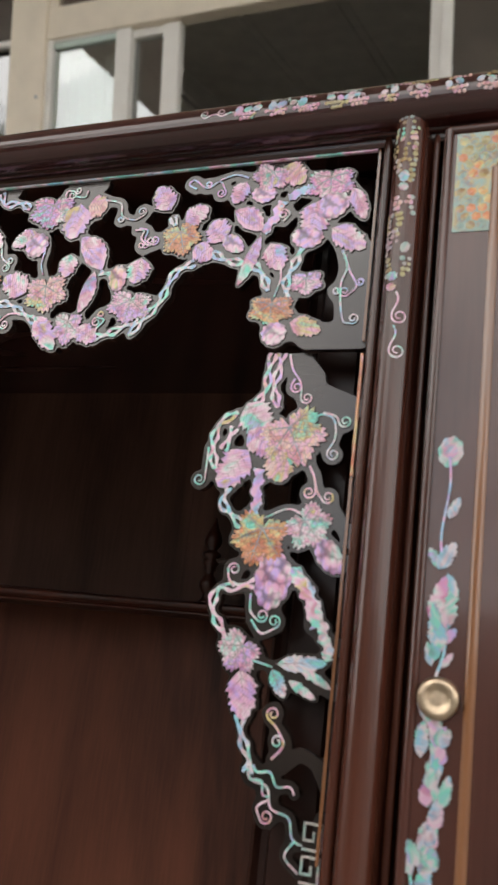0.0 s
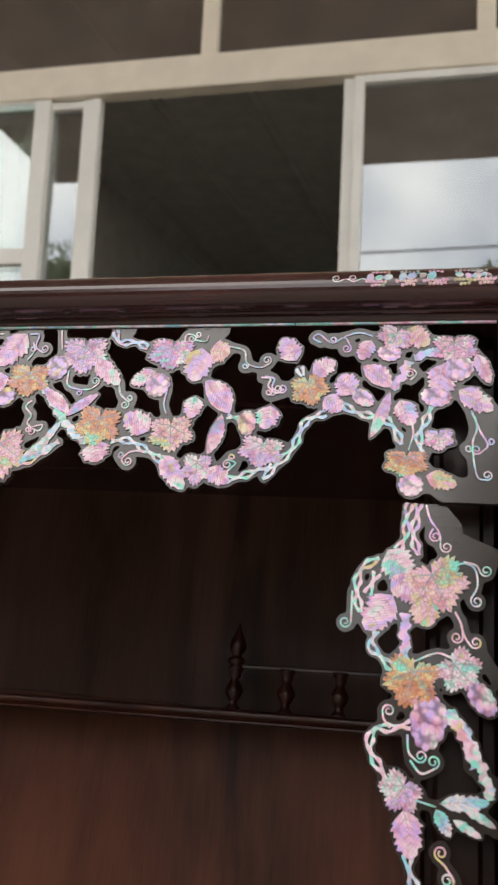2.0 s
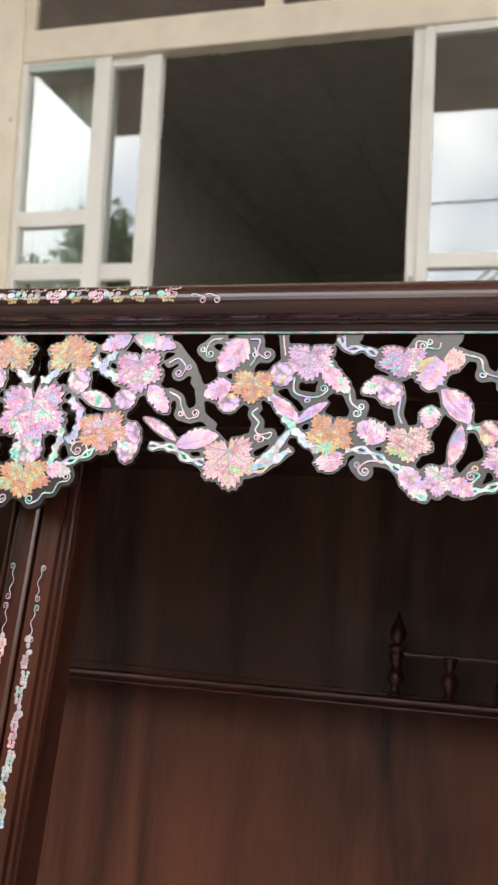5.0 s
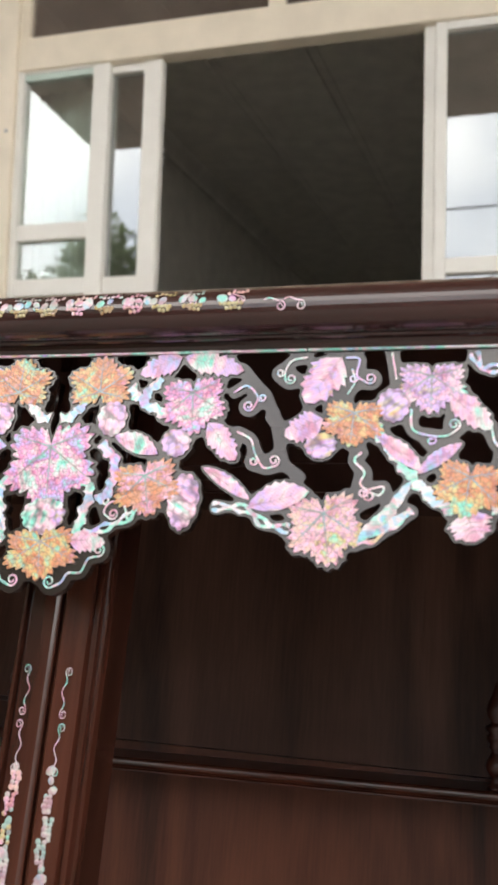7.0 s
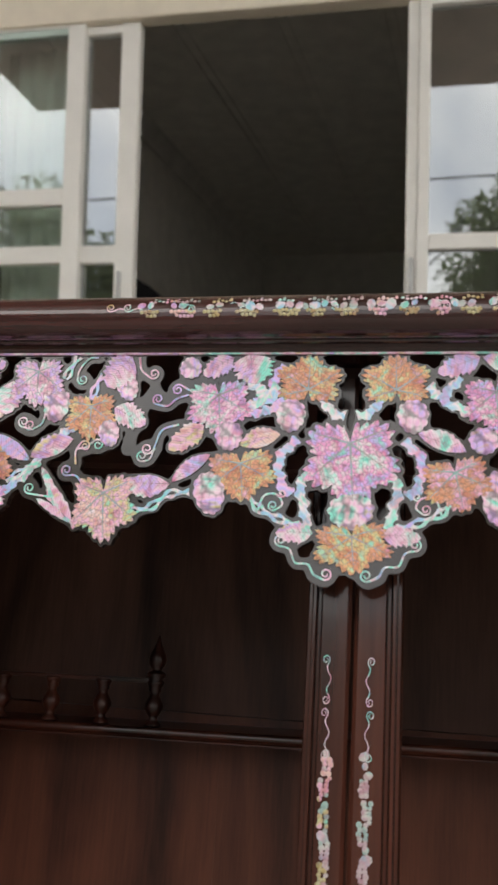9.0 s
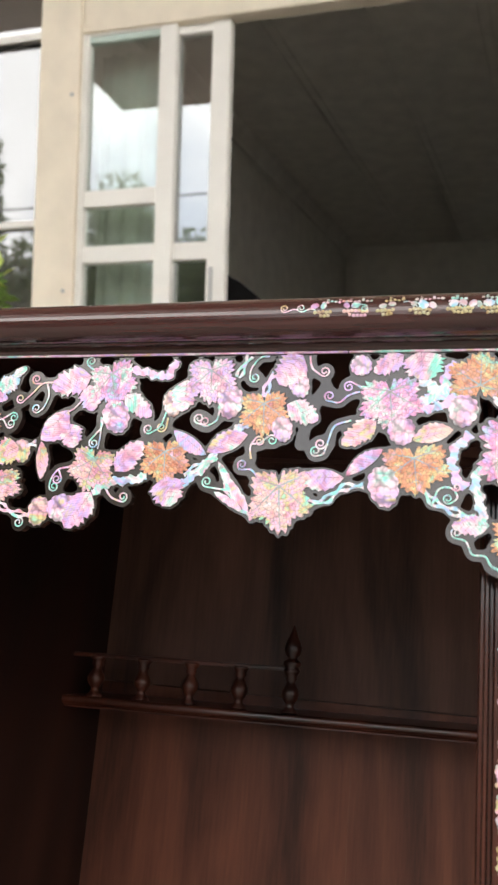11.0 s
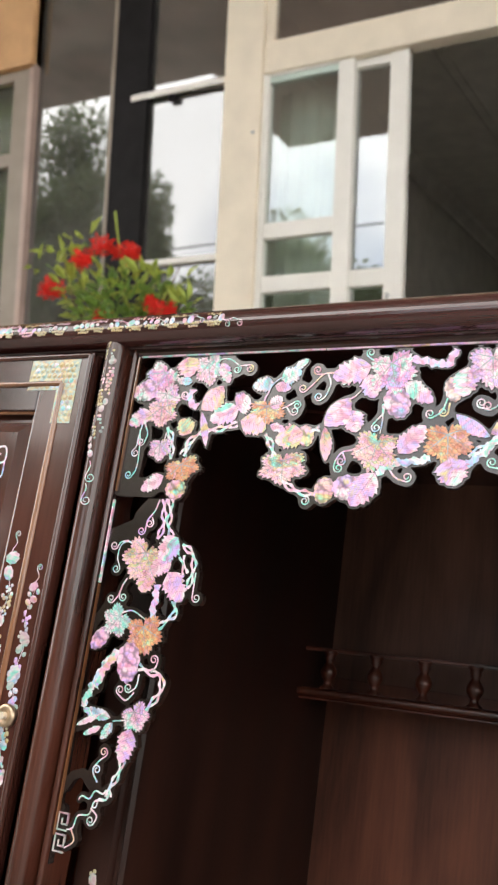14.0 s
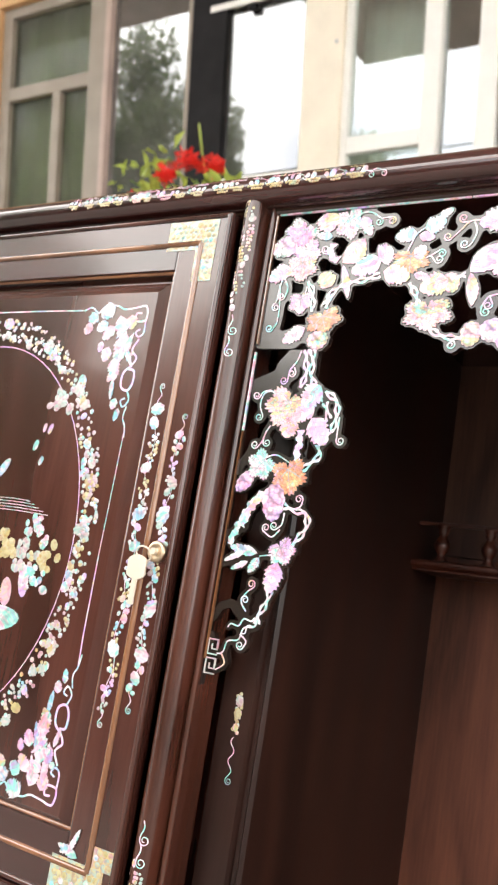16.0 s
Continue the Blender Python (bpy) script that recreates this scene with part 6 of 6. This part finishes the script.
    for k in range(1000):
        t = r.uniform(0, 2 * math.pi)
        f = r.choice((0.985, 0.955, 0.925, 0.895)) + r.uniform(-0.012, 0.012)
        c = (cx + hw * f * math.cos(t), yp - 0.0012, cz + hh * f * math.sin(t))
        if k < 130:
            zone.leaf(c, (0, -1, 0), r.uniform(0.0040, 0.0068), r.choice((0, 1, 3, 0, 2, 4, 0)))
        else:
            zone.berry((c[0], c[1] - 0.0003, c[2]), (0, -1, 0), r.uniform(0.0016, 0.0027), r.choice((0, 0, 1, 0, 3, 0)))
    zone.close("wreath of small pearl berries")
    line = [Vector((1000 * (cx + hw * 0.862 * math.cos(2 * math.pi * k / 60)), 1000 * (cz + hh * 0.862 * math.sin(2 * math.pi * k / 60)))) for k in range(60)]
    bm = bmesh.new()
    bent([q / 1000 for q in line], lambda a, c: Vector((side * a, yp - 0.0010, c)), 0.0012, bm)
    part("wreath_line", bm, VINE_PEARL["p"], door)
    # landscape: a tree of blossom discs, plain shapes, ripples
    for tx, tz, n, tone in ((0.760, 0.919, 20, 2), (0.774, 0.892, 20, 0), (0.746, 0.894, 18, 3), (0.754, 0.869, 16, 1), (0.765, 1.055, 16, 0), (0.80, 0.90, 14, 3), (0.93, 0.96, 16, 1)):
        zone = Inlays(door, "tree_inlay", "tree_berry", side)
        for k in range(n):
            a, d = r.uniform(0, 6.28), r.uniform(0, 0.016)
            zone.leaf((tx + d * math.cos(a) * 1.2, yp - 0.0011 - 0.0001 * k / n, tz + d * math.sin(a)), (0, -1, 0), r.uniform(0.003, 0.0055), tone)
    egg = [(0.5 - 0.5 * math.cos(a), 0.5 * math.sin(a)) for a in [2 * math.pi * i / 20 for i in range(20)]]
    for bx, bz, tx, tz, wd, tone in ((770, 884, 764, 850, 14, "p"), (790, 868, 786, 838, 16, "r"), (812, 880, 810, 846, 14, "p"), (760, 830, 860, 818, 30, "w"), (820, 990, 835, 968, 10, "g"),
                                     (786, 1012, 790, 1000, 7, "g"), (770, 1030, 774, 1018, 6, "p"), (779, 1030, 781, 1020, 5, "p"), (775, 995, 779, 985, 6, "g"), (865, 985, 880, 950, 26, "g")):
        leaf_piece("plain_inlay", door, side, yp, tone, bx, bz, tx, tz, wd, egg)
    for k in range(5):
        z = 935 + 3 * k
        ribbon_piece("ripple", door, side, yp, "w", 0.6, (752 + 7 * k, z), (800, z + 1), (850, z))
    # corner scrolls
    for up in (1, -1):
        zc = 1.154 if up > 0 else 0.676
        s = lambda x, z: (x, zc * 1000 + up * z)
        # a squared loop in the corner, a row of smaller ones down the side, a block and a line along the edge
        ribbon_piece("scroll", door, side, yp, "p", 2.0, s(690, 1), s(676, 2), s(674, -12), s(686, -13), s(687, -5), s(680, -5))
        ribbon_piece("scroll", door, side, yp, "v", 1.9, s(674, -12), s(674, -26), s(680, -30), s(684, -25), s(679, -22))
        ribbon_piece("scroll", door, side, yp, "p", 2.2, s(678, -32), s(684, -44), s(677, -52), s(682, -60), s(685, -52))
        ribbon_piece("scroll", door, side, yp, "v", 2.4, s(681, -60), s(690, -68), s(690, -82), s(681, -86), s(676, -78), s(677, -66), s(684, -64))
        ribbon_piece("scroll", door, side, yp, "g", 1.8, s(681, -86), s(677, -96), s(683, -103), s(687, -97), s(682, -94))
        ribbon_piece("scroll", door, side, yp, "g", 1.5, s(678, -102), s(680, -114), s(676, -122), s(674, -134))
        ribbon_piece("scroll", door, side, yp, "g", 1.8, s(690, 1), s(704, 0), s(714, 4), s(730, 4), s(738, -3), s(748, 3), s(758, 0))
        ribbon_piece("scroll", door, side, yp, "w", 1.1, s(758, 0), s(820, 1), s(900, 1))
        for bx, bz, tx, tz, wd, tone in ((716, 4, 734, -6, 15, "g"), (708, -6, 700, -34, 13, "w"), (700, -28, 702, -58, 14, "w"), (693, -6, 690, -22, 12, "r"), (712, -18, 726, -32, 11, "w"),
                                         (722, -14, 736, -22, 11, "g"), (716, -40, 720, -56, 11, "p"), (706, -52, 700, -76, 13, "w"), (698, -62, 708, -78, 9, "r"), (692, -30, 690, -46, 9, "v"),
                                         (738, -4, 748, -14, 12, "g"), (744, -14, 752, -26, 10, "r"), (726, -34, 728, -46, 7, "v"), (702, -74, 700, -96, 5, "g"), (694, -94, 696, -106, 8, "w"), (688, -104, 690, -118, 6, "g")):
            leaf_piece("scroll_leaf", door, side, yp, tone, *s(bx, bz), *s(tx, tz), wd * 1.3, ovate(bx))
        for k in range(7):
            leaf_piece("scroll_leaf", door, side, yp, r.choice("gwpv"), *s(694 + r.uniform(-10, 14), -30 + r.uniform(-26, 20)), *s(694 + r.uniform(-14, 20), -36 + r.uniform(-30, 20)), r.uniform(5, 9), ovate(k + 40))
    ribbon_piece("scroll", door, side, yp, "p", 1.3, (676, 799), (677, 830), (677, 870), (677, 903))
    ribbon_piece("scroll", door, side, yp, "w", 0.8, (677, 903), (676, 960), (675, 1028))
    # brass lock, and the key that hangs in it
    lz = 0.915 if side < 0 else 0.921
    rad = 0.0098 if side < 0 else 0.0104
    bm = lathe([(rad, 0.0), (rad, 0.004), (rad * 0.9, 0.0052), (rad * 0.62, 0.0056), (rad * 0.55, 0.0048), (rad * 0.3, 0.0050), (0.0005, 0.0050)], (0, 0, 0), steps=24)
    bmesh.ops.rotate(bm, verts=bm.verts, cent=(0, 0, 0), matrix=Matrix.Rotation(radians(90), 3, "X"))
    bmesh.ops.translate(bm, verts=bm.verts, vec=(0.6065, FACE - 0.0002, lz))
    part("lock", flip(bm, side), BRASS, door, "round worn brass lock", smooth=True)
    if side < 0:
        bm = bmesh.new()
        head = [(0.0115 * math.cos(a) * (1 - 0.12 * math.cos(4 * a)), 0.0115 * math.sin(a)) for a in [2 * math.pi * k / 24 for k in range(24)]]
        ys = (FACE - 0.0100, FACE - 0.0080)
        cxk, czk = 0.6215, 0.8985
        rings = [[bm.verts.new((cxk + x, y, czk + z)) for x, z in head] for y in ys]
        for k in range(24):
            bm.faces.new((rings[0][k], rings[0][(k + 1) % 24], rings[1][(k + 1) % 24], rings[1][k]))
        bm.faces.new(rings[0]), bm.faces.new(rings[1][::-1])
        box((cxk - 0.0028, ys[0], czk - 0.034), (cxk + 0.0028, ys[1], czk - 0.009), 0.0006, bm)
        for k in range(4):
            box((cxk + 0.002, ys[0] + 0.0002, czk - 0.033 + 0.005 * k), (cxk + 0.0044, ys[1] - 0.0002, czk - 0.0305 + 0.005 * k), 0, bm)
        lathe([(0.0025, 0), (0.0025, 0.003)], (cxk, (ys[0] + ys[1]) / 2, czk + 0.0075), bm, 10)
        part("key", flip(bm, side), STEEL, door, "flat key hanging on its ring")
        ring_pts = [(side * (0.6065 + 0.011 + 0.0085 * math.cos(t)), FACE - 0.0075 - 0.003 * math.sin(t), 0.9115 + 0.0065 * math.sin(t)) for t in [2 * math.pi * k / 24 for k in range(25)]]
        part("key_ring", tube(ring_pts, 0.0008), STEEL, door, smooth=True)
        shank = lathe([(0.0030, 0), (0.0030, 0.006)], (0, 0, 0), steps=12)
        bmesh.ops.rotate(shank, verts=shank.verts, cent=(0, 0, 0), matrix=Matrix.Rotation(radians(90), 3, "X"))
        bmesh.ops.translate(shank, verts=shank.verts, vec=(0.6065, FACE - 0.004, lz))
        part("key_shank", flip(shank, side), STEEL, door)


for side in (-1, 1):
    build_door(side)
    part("lower_panel", flip(box((D0, -0.010, 0.30), (D1, 0.012, 0.596), 0.003), side), ROSEWOOD_X, cabinet)


# ---------------------------------------------------------------- potted flowers on the porch
def blades(bm, centre, n, spread, size, r, droop=0.3, index=0):
    """Loose leaves round a centre, each a folded blade of two faces."""
    for k in range(n):
        d = Vector((r.gauss(0, 1), r.gauss(0, 1), r.gauss(0, 0.8)))
        d *= min(1.0, 1.6 / d.length)
        p = Vector(centre) + Vector((d.x * spread[0], d.y * spread[1], d.z * spread[2])) * 0.5
        way = (d.normalized() * 0.8 + Vector((r.uniform(-1, 1), r.uniform(-1, 1), r.uniform(-droop, 0.9)))).normalized()
        side = way.cross(Vector((r.uniform(-1, 1), r.uniform(-1, 1), 1))).normalized()
        s = size * r.uniform(0.6, 1.3)
        up = side.cross(way) * s * 0.12
        base, tip, mid = p, p + way * s, p + way * s * 0.45
        v = [bm.verts.new(q) for q in (base, mid + side * s * 0.2 + up, tip, mid - side * s * 0.2 + up)]
        for f in (bm.faces.new((v[0], v[1], v[2])), bm.faces.new((v[0], v[2], v[3]))):
            f.material_index = index


plant = thing("flower_pot", "terracotta pot of red ixora flowers on the porch", "potted plant", at=(0, 0, 0))
PX, PY = -2.15, 2.50
part("pot", lathe([(0.13, 0), (0.15, 0.02), (0.20, 0.30), (0.22, 0.31), (0.22, 0.35), (0.19, 0.35), (0.18, 0.30), (0.01, 0.29)], (PX, PY, TERRACE), steps=28), TERRACOTTA, plant, smooth=True)
r = random.Random(11)
for k in range(16):
    a = r.uniform(0, 6.28)
    tip = Vector((PX + 0.27 * math.cos(a), PY + 0.24 * math.sin(a), TERRACE + r.uniform(0.55, 0.85)))
    foot = Vector((PX + 0.06 * math.cos(a), PY + 0.06 * math.sin(a), TERRACE + 0.28))
    part("stem", tube([foot, foot.lerp(tip, 0.5) + Vector((0, 0, 0.06)), tip], lambda t: 0.006 - 0.003 * t), BARK, plant)
bm = bmesh.new()
blades(bm, (PX + 0.04, PY, TERRACE + 0.60), 620, (0.30, 0.28, 0.26), 0.062, r)
blades(bm, (PX - 0.06, PY, TERRACE + 0.74), 150, (0.34, 0.26, 0.18), 0.070, r, index=1)
for dx, dz in ((-0.40, 0.90), (-0.34, 0.93), (-0.20, 0.98), (-0.26, 0.82), (0.24, 0.78), (0.33, 0.66)):
    blades(bm, (PX + dx, PY - 0.05, TERRACE + dz), 7, (0.09, 0.07, 0.04), 0.08, r, index=1)
    tube([(PX + dx * 0.4, PY, TERRACE + dz - 0.22), (PX + dx * 0.75, PY - 0.03, TERRACE + dz - 0.06), (PX + dx, PY - 0.05, TERRACE + dz)], 0.003, bm, 5)
part("foliage", bm, [FOLIAGE, YOUNG_LEAF], plant)
for dx, dy, dz, size in ((-0.30, -0.12, 0.735, 0.056), (-0.15, -0.12, 0.85, 0.046), (-0.04, -0.12, 0.895, 0.05), (0.06, -0.10, 0.87, 0.046), (0.26, -0.12, 0.61, 0.05), (0.19, -0.10, 0.65, 0.03), (-0.02, -0.14, 0.60, 0.026)):
    bm = bmesh.new()
    for k in range(60):
        d = Vector((r.gauss(0, 1), r.gauss(0, 1), r.gauss(0, 0.8))).normalized() * size * r.uniform(0.5, 1.0)
        d.z = d.z * (1.0 if d.z > 0 else 0.5)
        blades(bm, Vector((PX + dx, PY + dy, TERRACE + dz + 0.02)) + d, 4, (0.010, 0.010, 0.010), 0.026, r)
    part("flower_head", bm, PETAL, plant, "cluster of small red petals")
part("young_shoot", tube([(PX + 0.0, PY, TERRACE + 0.80), (PX - 0.04, PY - 0.03, TERRACE + 0.98), (PX - 0.05, PY - 0.05, TERRACE + 1.10)], 0.005), YOUNG_LEAF, plant)


# ---------------------------------------------------------------- the yard behind the camera, seen in the panes
def tree(x, y, height, spread, seed, label, low=0.55):
    r = random.Random(seed)
    t = thing("tree", label, "tree", "trees across the yard")
    part("trunk", tube([(x, y, 0), (x + 0.1, y, height * 0.3), (x - 0.1, y + 0.1, height * 0.6)], lambda s: 0.22 - 0.10 * s, steps=10), BARK, t)
    for k in range(7):
        a = r.uniform(0, 6.28)
        z0 = height * r.uniform(0.35, 0.58)
        part("limb", tube([(x, y, z0), (x + spread * 0.4 * math.cos(a), y + spread * 0.4 * math.sin(a), z0 + height * 0.14),
                           (x + spread * 0.75 * math.cos(a), y + spread * 0.75 * math.sin(a), z0 + height * 0.22)], lambda s: 0.09 - 0.07 * s), BARK, t)
    bm = bmesh.new()
    for k in range(95):
        a, d = r.uniform(0, 6.28), spread * math.sqrt(r.random())
        z = height * (low + (1 - low) * r.random() * (1 - 0.5 * (d / spread) ** 2))
        blades(bm, (x + d * math.cos(a), y + d * math.sin(a), z), 150, (0.8, 0.8, 0.7), 0.17, r, 0.8)
        if d < spread * 0.8:
            blades(bm, (x + d * math.cos(a), y + d * math.sin(a), z), 80, (0.7, 0.7, 0.6), 0.24, r, 0.8)
    part("crown", bm, TREE_LEAF, t)
    return t


tree(-13.8, -9.2, 11.2, 1.3, 1, "tall leafy tree across the yard", 0.3)
tree(-16.8, -10.5, 11.0, 2.2, 4, "broad leafy tree across the yard", 0.3)
tree(-11.55, -9.0, 8.9, 0.28, 6, "young leafy tree across the yard", 0.5)
tree(-7.8, -9.2, 7.5, 0.8, 8, "bushy low tree across the yard", 0.3)
tree(-6.0, -9.4, 6.5, 0.7, 9, "bushy low tree across the yard", 0.3)
tree(-10.2, -9.4, 6.9, 1.2, 14, "bushy low tree across the yard", 0.2)
tree(-4.4, -9.6, 5.9, 0.9, 12, "bushy low tree across the yard", 0.2)
tree(2.35, -9.2, 7.4, 1.45, 2, "leafy tree beside the overhead cable", 0.45)
for a, b in (((-20, -9.0, 6.85), (20, -9.0, 7.65)), ((-2.4, -9.0, 3.3), (5.0, -9.0, 10.0)), ((-2.4, -9.1, 3.1), (5.0, -9.1, 9.85))):
    wire = part("cable", tube([a, tuple((p + q) / 2 - (0.03 if k == 2 else 0) for k, (p, q) in enumerate(zip(a, b))), b], 0.02), RUBBER, None)
    tagged(wire, "black overhead cable across the yard", "cable")
for at, top in (((-2.4, -9.05), 3.5), ((5.0, -9.05), 10.2), ((-20, -9.0), 7.0), ((20, -9.0), 7.8)):
    pole = part("utility_pole", tube([(*at, 0), (*at, top / 2), (*at, top)], 0.09, steps=10), PAVING, None)
    tagged(pole, "grey concrete pole that holds the cables", "pole")
